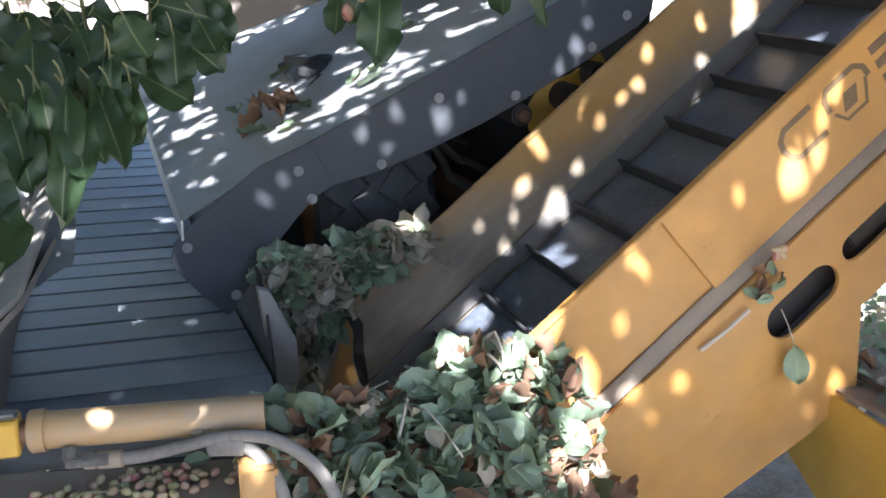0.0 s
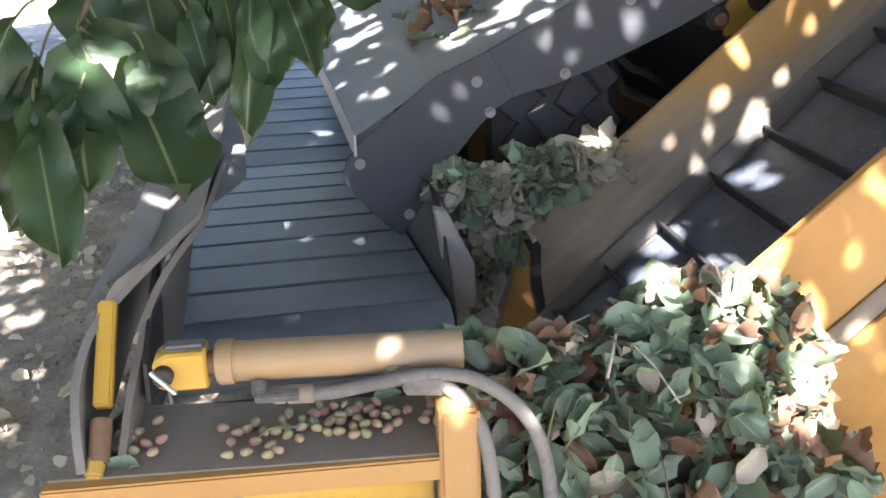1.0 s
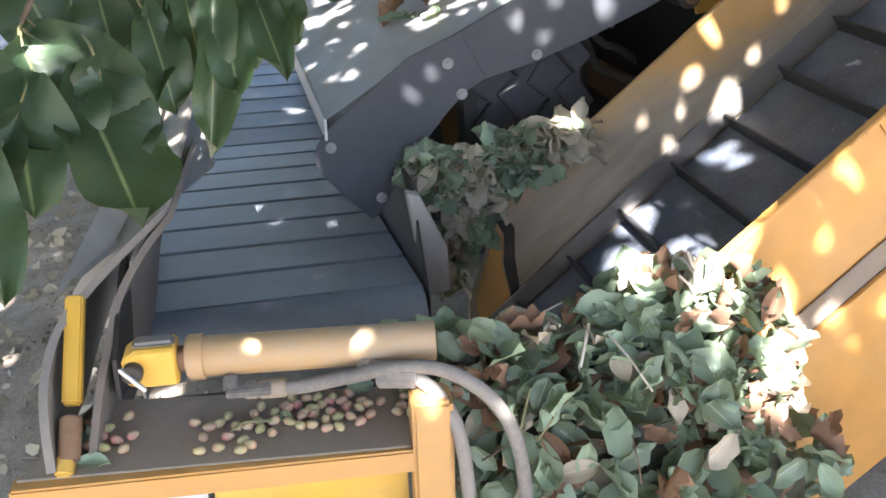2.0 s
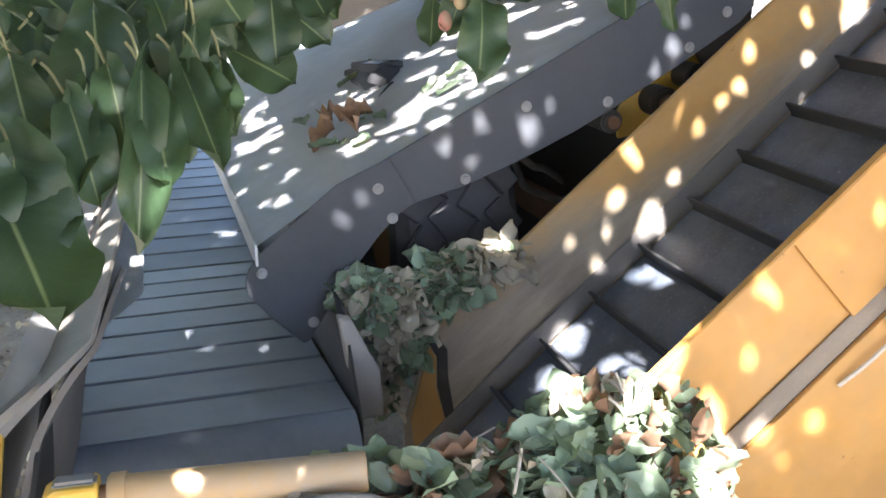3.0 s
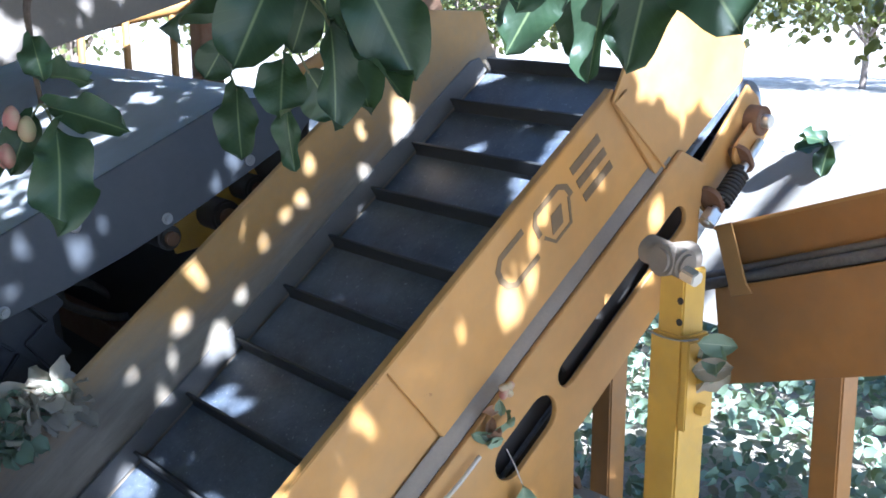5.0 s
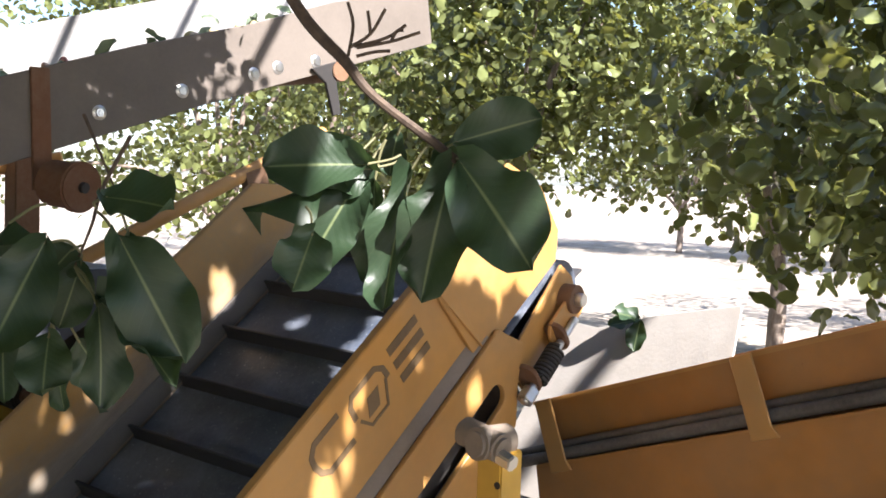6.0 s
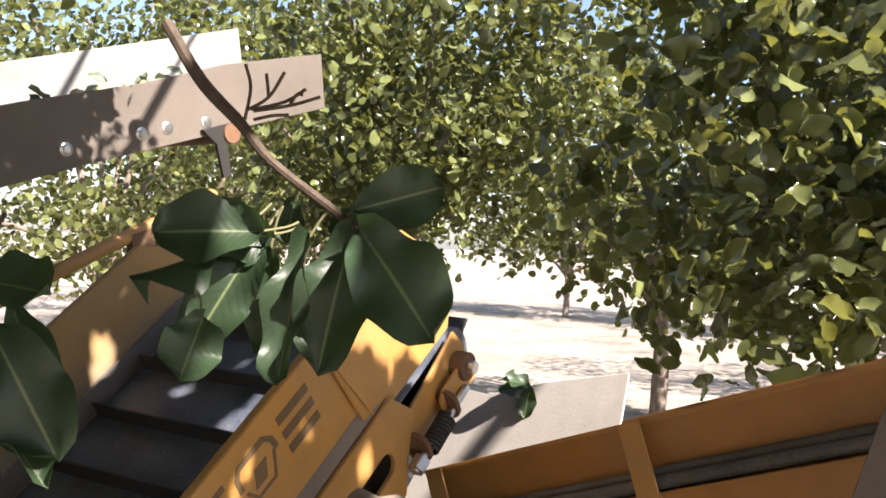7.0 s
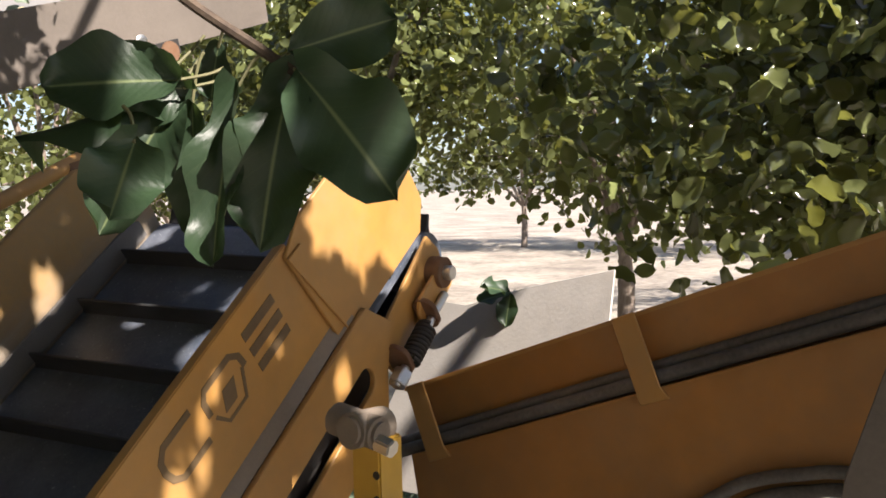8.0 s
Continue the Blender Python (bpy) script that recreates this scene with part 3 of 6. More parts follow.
def build_feed_belt():
    e = empty("slatted_feed_conveyor", MACH, "flat feed conveyor with grey rubber slat belt", "conveyor")
    # the belt climbs a little towards its front roller and runs level behind
    knee, step = Vector((-1.27, 0, 0.517)), 0.19
    up = Vector((1.0, 0, 0.10)).normalized()

    def along(d):
        return (knee + up * d) if d > 0 else (knee + Vector((d, 0, 0)))
    first = None
    for i in range(-12, 8):
        p, q = along(i * step), along((i + 1) * step)
        d = (q - p).normalized()
        m = Matrix((d, Vector((0, 1, 0)), d.cross(Vector((0, 1, 0))))).transposed().to_4x4()
        m.translation = p + Vector((0, BELT_L, 0))
        if first is None:
            first = part("slat", box((0.009, 0, -0.045), (step - 0.009, BELT_R - BELT_L, 0.0), 0.002), SLAT, e, place=m)
        else:
            again("slat", first, e, m)
    for a, b in ((along(-12 * step), knee), (knee, along(8 * step))):
        d = (b - a).normalized()
        m = Matrix((d, Vector((0, 1, 0)), d.cross(Vector((0, 1, 0))))).transposed().to_4x4()
        m.translation = a + Vector((0, BELT_L, 0))
        part("belt_core", box((0, 0.002, -0.066), ((b - a).length, BELT_R - BELT_L - 0.002, -0.047), 0.001), TYRE, e, place=m)
    # the belt turning down over its front roller
    f = along(8 * step)
    r = 0.075
    out = [(f.x + r * math.sin(t), f.z - r + r * math.cos(t)) for t in [k * 0.16 for k in range(0, 17)]]
    inn = [(f.x + (r - 0.014) * math.sin(t), f.z - r + (r - 0.014) * math.cos(t)) for t in [k * 0.16 for k in range(16, -1, -1)]]
    stand = Matrix(((1, 0, 0, 0), (0, 0, -1, 0), (0, 1, 0, 0), (0, 0, 0, 1)))
    part("slat", sheet(out + inn, -BELT_R, -BELT_L, bevel=0.0), SLAT, e, place=stand)
    part("front_roller", rod((f.x, BELT_L + 0.004, f.z - r), (f.x, BELT_R - 0.004, f.z - r), r - 0.016, 28), DARK, e)
    # side board beside the elevator, capped by a pale square tube
    board = [(-0.9, 0.50), (0.26, 0.56), (0.26, 0.64), (0.15, 0.78), (0.10, 0.845), (-0.9, 0.80)]
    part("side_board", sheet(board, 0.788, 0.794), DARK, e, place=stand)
    upright = Matrix(((0, 0, 1, 0), (1, 0, 0, 0), (0, 1, 0, 0), (0, 0, 0, 1)))
    part("end_tube", sheet([(-0.812, 0.835), (-0.783, 0.826), (-0.726, 0.705), (-0.720, 0.597), (-0.776, 0.594), (-0.790, 0.69)], 0.12, 0.155, bevel=0.004), CAP, e, "pale dusty plate closing the side board", place=upright)
    part("outer_side_plate", sheet([(-3.4, 0.38), (0.30, 0.50), (0.36, 0.62), (0.28, 0.70), (-1.2, 0.60), (-3.4, 0.58)], 1.372, 1.378), STEEL, e, place=stand)
    return e


build_feed_belt()


# ---------------------------------------------------------------- deck hood
DECK_SY = 0.509
SKIRT_X = 0.055
HOOD = MACH @ Matrix.Translation((-0.0871, 0.0493, -0.0677)) @ Matrix.Scale(1.0423, 4)


def deck_z(x, y):
    """The deck climbs towards the back and ends in a level strip."""
    return 1.143 + DECK_SY * (min(y, -0.02) + 0.671) + 0.04 * max(0.0, y + 0.02)


def build_hood():
    e = empty("sheet_metal_hood", HOOD, "grey sheet-metal hood sprinkled with leaves and sun flecks", "hood")
    bm = bmesh.new()
    rows = []
    for y in (-0.962, -0.90, -0.83, -0.76, -0.67, -0.5, -0.3, -0.1, -0.02, 0.08, 0.19):
        front = SKIRT_X - 0.01 + max(0.0, -0.78 - y) * 0.32
        rows.append([bm.verts.new((x, y, deck_z(x, y) + 0.003 * noise.noise(Vector((x * 2.2, y * 2.2, 0))))) for x in (front, -0.15, -0.4, -0.75, -1.2, -1.8, -2.4)])
    for a, b in zip(rows, rows[1:]):
        for k in range(6):
            bm.faces.new((a[k], a[k + 1], b[k + 1], b[k]))
    bmesh.ops.solidify(bm, geom=bm.faces[:], thickness=0.004)
    part("deck_plate", bm, STEEL, e, "dull grey sheet-steel deck")
    # back wall under the level strip, near-black in place of shade, and the turned-down edge along the feed belt
    part("back_wall", box((-2.4, 0.184, 0.45), (SKIRT_X - 0.008, 0.189, 1.47), 0.001), DARK, e, "back wall of the hood, near-black in place of shade")
    # dark wall and bulkhead added to stop light leaking in under the deck
    part("light_block_wall", box((-2.4, -0.800, 0.40), (-0.45, -0.794, 1.06), 0.001), DARK, e, "dark plate added under the deck to keep light out")
    part("light_block_bulkhead", box((-1.62, -0.79, 0.30), (-1.60, 0.18, 1.10), 0.001), DARK, e)
    part("deck_flange", box((-2.4, -0.966, 0.945), (0.09, -0.961, 0.992), 0.001), STEEL, e)
    stand = Matrix(((0, 0, 1, 0), (1, 0, 0, 0), (0, 1, 0, 0), (0, 0, 0, 1)))
    # hanging skirt, in the plane that faces the elevator
    top = [(y, deck_z(0, y) + 0.002) for y in (-0.69, -0.5, -0.3, -0.1, -0.02, 0.08, 0.192)]
    low = [(0.188, 1.431), (0.155, 1.395), (0.019, 1.314), (-0.142, 1.224), (-0.248, 1.170), (-0.379, 1.114), (-0.508, 1.067), (-0.60, 1.044), (-0.69, 1.02)]
    part("skirt", sheet(top + low, SKIRT_X - 0.006, SKIRT_X, bevel=0.002), SHEET, e, "dark grey rubber skirt bolted under the deck edge", place=stand)
    # corner flap lapped over the skirt, leaning out a little at its free corner
    flap = [(-0.671, 1.146), (-0.725, 1.124), (-0.783, 1.099), (-0.87, 1.035), (-0.957, 0.967), (-0.982, 0.935), (-0.990, 0.908), (-0.984, 0.878), (-0.93, 0.813), (-0.873, 0.754), (-0.862, 0.757),
            (-0.80, 0.845), (-0.759, 0.905), (-0.696, 0.980), (-0.655, 1.020), (-0.615, 1.045)]
    bm = sheet(flap, 0.0, 0.005, bevel=0.0015)
    for v in bm.verts:
        v.co.z += SKIRT_X + 0.003 + 0.10 * max(0.0, -0.80 - v.co.x) ** 1.0
    part("corner_flap", bm, SHEET, e, "dark rubber corner flap", place=stand)
    face = Matrix(((0, 0, 1, 0), (1, 0, 0, 0), (0, 1, 0, 0), (0, 0, 0, 1)))
    b0 = None
    for x, y, z in ((0.064, -0.668, 1.014), (0.065, -0.767, 0.905), (0.069, -0.850, 0.800), (0.066, -0.698, 1.082), (0.078, -0.955, 0.925),
                    (SKIRT_X, -0.166, 1.234), (SKIRT_X, -0.50, 1.085), (SKIRT_X, -0.36, 1.235), (SKIRT_X, 0.03, 1.345), (SKIRT_X, 0.12, 1.42)):
        m = Matrix.Translation((x, y, z)) @ face
        if b0 is None:
            b0 = part("bolt", washer_bolt(0.0125), BOLTM, e, place=m)
        else:
            again("bolt", b0, e, m)


build_hood()


# ---------------------------------------------------------------- front frame, ram and aprons
def build_front_frame():
    e = empty("front_frame", FRONT, "dusty yellow welded front frame of the harvester", "machine frame")
    part("top_plate", sheet([(0.945, -1.365), (1.112, -1.435), (1.124, -0.900), (0.985, -0.886)], 0.862, 0.868), DUSTY, e, "shelf caked in brown dust")
    bm = box((1.100, -1.440, 0.832), (1.132, -0.900, 0.866), 0.003)
    part("front_bar", bm, YELLOW, e)
    part("corner_upright", box((1.096, -1.445, 0.40), (1.134, -1.372, 0.848), 0.004), YELLOW, e)
    part("end_upright", box((1.085, -0.948, 0.30), (1.137, -0.896, 0.936), 0.005), YELLOW, e)
    part("lower_panel", box((1.05, -1.21, 0.45), (1.058, -0.95, 0.80), 0.002), BRIGHT, e)
    part("lower_pan", box((0.90, -1.36, 0.40), (1.05, -1.22, 0.795), 0.003), STEEL, e)
    part("rear_bar", box((0.93, -1.36, 0.78), (0.96, -0.88, 0.855), 0.003), DARK, e)
    return e


def build_ram():
    e = empty("hydraulic_ram", FRONT @ Matrix.Translation((1.030, -1.221, 0.972)), "dusty yellow hydraulic ram lying across the frame", "hydraulic cylinder")
    d = Vector((0.020, 0.315, 0.004))
    part("barrel", rod((0, 0.01, 0), d, 0.0262, 32), TUBE, e)
    part("end_cap", rod((0, -0.001, 0), (0.001, 0.024, 0.0005), 0.0295, 32, 0.003), TUBE, e)
    part("rod_neck", rod((0, -0.02, 0), (0, 0.005, 0), 0.016, 24), RUST, e)
    cv = sheet([(-0.078, -0.022), (-0.062, -0.028), (-0.012, -0.028), (-0.012, 0.026), (-0.062, 0.026), (-0.080, 0.014)], -0.021, 0.021, bevel=0.004)
    clevis = part("clevis", cv, BRIGHT, e, "yellow clevis", place=Matrix(((0, 0, 1, 0), (1, 0, 0, 0), (0, 1, 0, 0), (0, 0, 0, 1))))
    part("clevis_fork", box((-0.014, -0.066, 0.018), (0.010, -0.014, 0.031), 0.004), SEAL, e)
    part("pin", rod((0.015, -0.066, 0.0), (0.034, -0.066, 0.0), 0.013, 20), DARK, e)
    part("pin_clip", rod((0.032, -0.080, 0.010), (0.042, -0.050, -0.018), 0.0038, 12), CHROME, e, "shiny pin clip")
    port = Vector((0.028, 0.052, -0.016))
    part("port_fitting", rod(port, port + Vector((0.012, 0, -0.014)), 0.010, 12), HOSE, e)
    part("port_nut", rod(port + Vector((0.012, -0.006, -0.016)), port + Vector((0.012, 0.05, -0.017)), 0.0095, 6), HOSE, e)
    return e


def build_hoses():
    h = [((1.062, -1.13, 0.935), (1.070, -1.08, 0.938), (1.085, -1.02, 0.955), (1.095, -0.96, 0.968), (1.11, -0.90, 0.965), (1.135, -0.845, 0.93), (1.15, -0.815, 0.86), (1.15, -0.80, 0.70)),
         ((1.075, -0.985, 0.958), (1.10, -0.94, 0.955), (1.12, -0.905, 0.925), (1.14, -0.885, 0.86), (1.14, -0.87, 0.66))]
    for k, pts in enumerate(h):
        e = empty("hydraulic_hose", FRONT, "dust-coated black hydraulic hose beside the ram", "hose", "ram hoses")
        part("hose", pipe(pts, 0.0092, 14), HOSE, e)
        a, b = Vector(pts[0]), Vector(pts[1])
        part("ferrule", rod(a.lerp(b, -0.1), a.lerp(b, 0.62), 0.0125, 14, 0.002), DUSTY, e, "dusty crimped steel ferrule")
        part("swivel_nut", rod(a.lerp(b, -0.45), a.lerp(b, -0.1), 0.0135, 6, 0.002), DUSTY, e)
    ob = link_mesh("hose_coupling", rod((1.085, -0.985, 0.952), (1.10, -0.935, 0.956), 0.016, 8, 0.003), HOSE, place=FRONT)
    tagged(ob, "dusty steel hose coupling on the ram", "fitting")


PALE_SHEET = worn("pale_dusty_rubber", (0.40, 0.41, 0.41), (0.50, 0.49, 0.46), 0.6, (0.35, 0.75), None, 0, 110, 0.4)
APRON = worn("brown_grey_apron", (0.15, 0.14, 0.125), (0.25, 0.225, 0.19), 0.75, (0.35, 0.75), None, 0, 110, 0.4)


def build_aprons():
    # the flat sheet that laps over the belt's edge
    f = empty("rubber_sheet", MACH, "pale dusty grey rubber sheet lapping over the feed belt", "rubber sheet")
    grid = [[(0.76, -1.432, 0.960), (0.50, -1.385, 0.985), (-0.3, -1.345, 0.960), (-1.0, -1.275, 0.955), (-1.6, -1.26, 0.93)],
            [(0.72, -1.401, 0.978), (0.42, -1.331, 0.934), (-0.3, -1.294, 0.941), (-1.0, -1.229, 0.940), (-1.6, -1.215, 0.915)],
            [(0.715, -1.397, 0.975), (0.27, -1.281, 0.925), (-0.3, -1.230, 0.928), (-1.0, -1.20, 0.930), (-1.6, -1.19, 0.905)],
            [(0.71, -1.393, 0.972), (0.10, -1.193, 0.916), (-0.3, -1.184, 0.916), (-1.0, -1.169, 0.916), (-1.6, -1.16, 0.895)]]
    bm = bmesh.new()
    vs = [[bm.verts.new(p) for p in row] for row in grid]
    for a, b in zip(vs, vs[1:]):
        for k in range(4):
            bm.faces.new((a[k], a[k + 1], b[k + 1], b[k]))
    bmesh.ops.solidify(bm, geom=bm.faces[:], thickness=0.008)
    part("sheet", bm, PALE_SHEET, f)
    part("seam", pipe([(0.30, -1.315, 0.952), (-0.3, -1.296, 0.955), (-1.0, -1.231, 0.952), (-1.6, -1.216, 0.927)], 0.005, 8), EDGE, f, "dark stitched seam")
    g = empty("rubber_apron", FRONT, "brown-grey rubber apron folded round the belt's end", "rubber apron")
    bm = ribbon([(0.752, -1.266, 1.068), (0.83, -1.310, 1.052), (0.905, -1.362, 1.022), (0.965, -1.396, 0.995), (1.03, -1.408, 0.955), (1.085, -1.402, 0.915), (1.115, -1.396, 0.876)],
                [(-1.2, -0.03, -0.02), (-1.2, -0.05, -0.06), (-1.2, -0.07, -0.15), (-1.1, -0.08, -0.22), (-1.0, -0.06, -0.25), (-0.6, -0.05, -0.16), (-0.3, -0.03, -0.08)], 0.011)
    part("outer_fold", bm, APRON, g)
    bm = ribbon([(0.760, -1.262, 1.062), (0.84, -1.297, 1.040), (0.905, -1.325, 1.005), (0.955, -1.338, 0.962), (1.02, -1.346, 0.925), (1.095, -1.352, 0.872)],
                [(-0.5, -0.01, -0.05), (-0.5, -0.01, -0.08), (-0.45, -0.01, -0.1), (-0.35, 0, -0.12), (-0.25, 0, -0.12), (-0.1, 0, -0.06)], 0.010)
    part("inner_fold", bm, EDGE, g)
    b = empty("latch_bar", FRONT, "yellow latch bar with a rusty hinge between rubber folds", "bar")
    part("bar", box((-0.009, -0.012, 0.0), (0.009, 0.012, 0.150), 0.003), BRIGHT, b, place=Matrix.Translation((1.030, -1.374, 0.918)) @ pose(0, 0, 0, 0, -50, 0) )
    part("hinge", rod((1.052, -1.372, 0.915), (1.095, -1.374, 0.874), 0.014, 14, 0.003), RUST, b)
    part("foot", rod((1.085, -1.376, 0.882), (1.112, -1.378, 0.866), 0.012, 12, 0.003), BRIGHT, b)
    ob = link_mesh("side_bracket", sheet([(0.80, 1.03), (0.86, 1.02), (0.99, 0.955), (1.0, 0.90), (0.93, 0.88), (0.86, 0.93)], 0, 0.008), DARK,
                   place=FRONT @ Matrix(((1, 0, 0, 0), (0, 0, -1, -1.318), (0, 1, 0, 0), (0, 0, 0, 1))))
    tagged(ob, "dark oily steel bracket at the belt end", "bracket")


build_front_frame()
build_ram()
build_hoses()
build_aprons()


# ---------------------------------------------------------------- post, base and cross conveyor
def build_post():
    e = empty("adjustable_post", POST @ Matrix.Translation((0.916, 0.308, 0.745)), "yellow telescopic square post holding the elevator", "post")
    part("sleeve", box((-0.034, -0.034, 0.0), (0.034, 0.034, 0.388), 0.004), BRIGHT, e)
    holes = []
    part("inner_tube", box((-0.026, -0.026, 0.30), (0.026, 0.026, 0.495), 0.003), BRIGHT, e)
    for z in (0.41, 0.445):
        part("hole_plug", rod((0.02, -0.0275, z), (0.02, -0.0262, z), 0.006, 14, 0), DARK, e)
    part("lug_plate", box((0.036, -0.036, 0.235), (0.050, 0.030, 0.385), 0.002), BRIGHT, e)
    for z in (0.27, 0.315, 0.355):
        part("bolt", rod((0.0505, -0.006, z), (0.066, -0.006, z), 0.011, 6), BRIGHT, e)
    part("knuckle", rod((-0.055, -0.03, 0.520), (0.035, -0.03, 0.505), 0.024, 20, 0.006), DUSTY, e, "dust-caked steel knuckle")
    part("knuckle_lug", rod((0.0, -0.062, 0.512), (0.0, 0.02, 0.508), 0.026, 18, 0.006), DUSTY, e)
    part("knuckle_bolt", rod((0.03, -0.034, 0.495), (0.058, -0.034, 0.488), 0.014, 6, 0.002), CHROME, e)
    part("wire_tie", pipe([(-0.038, -0.036, 0.385), (0.0, -0.040, 0.383), (0.04, -0.040, 0.387), (0.055, -0.02, 0.39)], 0.0018, 6), GUARD, e)


def build_base():
    e = empty("base_box", BASE, "bright yellow base box under the elevator post", "machine frame")
    part("front_plate", sheet([(0.42, 0.745), (1.25, 0.70), (1.25, 0.40), (0.86, 0.40), (0.52, 0.58)], 0, 0.010), BRIGHT, e,
         place=Matrix(((1, 0, 0, 0), (0, 0, -1, 0.262), (0, 1, 0, 0), (0, 0, 0, 1))))
    part("top_plate", sheet([(0.42, 0.262), (1.25, 0.262), (1.25, 0.42), (0.2, 0.42)], 0.732, 0.740), DUSTY, e)
    b0 = None
    for x, z in ((0.60, 0.665), (0.93, 0.64)):
        part("bolt", rod((x, 0.250, z), (x, 0.236, z), 0.013, 6, 0.002), BRIGHT, e)
    r = empty("ground_rail", BASE, "dusty yellow lower rail with two upright stanchions", "machine frame")
    part("rail", box((-0.5, 0.90, 0.36), (1.6, 0.96, 0.43), 0.004), YELLOW, r)
    for x in (0.245, 0.842):
        part("stanchion", box((x, 0.845, 0.40), (x + 0.062, 0.907, 0.98), 0.004), ORANGE, r)
    stick = link_mesh("dead_branch", pipe([(0.30, 0.40, 0.748), (0.48, 0.36, 0.754), (0.66, 0.33, 0.752), (0.85, 0.33, 0.748)], 0.009, 10, 6, 0.005, rough=0.4), TWIG, place=BASE)
    tagged(stick, "dry grey dead branch lying on the base", "branch")


CROSS_T = math.atan(0.359)


def build_cross_conveyor():
    c, s = math.cos(CROSS_T), math.sin(CROSS_T)
    m = Matrix(((c, 0, -s, 0.563), (0, 1, 0, 0.815), (s, 0, c, 1.178), (0, 0, 0, 1)))
    e = empty("cross_conveyor", CROSS @ m, "dusty orange cross conveyor trough with hoses along it", "conveyor")
    part("upper_web", box((-0.02, 0.012, -0.145), (1.9, 0.020, 0.0), 0.002), ORANGE, e)
    part("top_edge", box((-0.02, -0.002, -0.006), (1.9, 0.020, 0.002), 0.002), YELLOW, e)
    part("lower_web", sheet([(-0.06, -0.335), (-0.02, -0.128), (1.9, -0.128), (1.9, -0.335)], 0, 0.008), ORANGE, e,
         place=Matrix(((1, 0, 0, 0), (0, 0, -1, -0.030), (0, 1, 0, 0), (0, 0, 0, 1))))
    part("shelf", box((-0.02, -0.040, -0.134), (1.9, 0.012, -0.128), 0.002), YELLOW, e)
    part("back_web", box((-0.02, 0.60, -0.30), (1.9, 0.61, 0.0), 0.002), ORANGE, e)
    part("trough_belt", box((-0.02, 0.03, -0.20), (1.9, 0.60, -0.19), 0.002), BLACK, e)
    for x in (0.045, 0.525):
        part("strap", sheet([(x - 0.022, -0.150), (x + 0.034, -0.150), (x + 0.024, -0.128), (x + 0.022, 0.003), (x - 0.022, 0.003)], 0, 0.006), YELLOW, e,
             place=Matrix(((1, 0, 0, 0), (0, 0, -1, -0.038), (0, 1, 0, 0), (0, 0, 0, 1))))
    for z, y, r in ((-0.114, -0.020, 0.0125), (-0.098, 0.0, 0.011)):
        part("hose", pipe([(-0.1, y, z - 0.004), (0.3, y, z), (0.8, y, z + 0.002), (1.3, y, z), (1.9, y, z + 0.003)], r, 12), HOSE, e)
    # slack hoses bow out below the trough
    h = [((0.44, -0.05, -0.40), (0.517, -0.052, -0.340), (0.612, -0.052, -0.308), (0.669, -0.052, -0.302), (0.732, -0.052, -0.307), (0.80, -0.052, -0.318), (1.0, -0.05, -0.38)),
         ((0.50, -0.05, -0.42), (0.56, -0.052, -0.362), (0.625, -0.052, -0.336), (0.675, -0.052, -0.329), (0.735, -0.052, -0.334), (0.80, -0.052, -0.346), (1.0, -0.05, -0.41)),
         ((0.55, -0.05, -0.44), (0.60, -0.052, -0.384), (0.645, -0.052, -0.364), (0.69, -0.052, -0.358), (0.74, -0.052, -0.362), (0.80, -0.052, -0.374), (1.0, -0.05, -0.44))]
    for pts in h:
        part("slack_hose", pipe(pts, 0.0105, 12), HOSE, e)
    fl = link_mesh("rubber_flap", sheet([(1.455, 1.0), (1.503, 1.241), (1.552, 1.388), (1.62, 1.62), (1.72, 1.62), (1.72, 1.0)], 0, 0.01), EDGE,
                   place=CROSS @ Matrix(((1, 0, 0, 0), (0, 0, -1, 0.46), (0, 1, 0, 0), (0, 0, 0, 1))))
    tagged(fl, "dark grey rubber flap hanging over the cross conveyor", "rubber flap")
    # the plate leans back, so that it faces half upwards
    ch = link_mesh("chute_plate", sheet([(0.30, -0.20), (0.341, -0.02), (0.40, 0.232), (0.486, 0.226), (0.629, 0.274), (0.835, 0.324), (0.846, 0.22), (0.85, -0.2)], 0, 0.006), GALV,
                   place=CHUTE @ Matrix.Translation((0, 1.020, 1.10)) @ pose(0, 0, 0, 90 - math.degrees(math.atan(0.5)), 0, 0))
    tagged(ch, "pale galvanised chute plate behind the elevator head", "chute")


build_post()
build_base()
build_cross_conveyor()


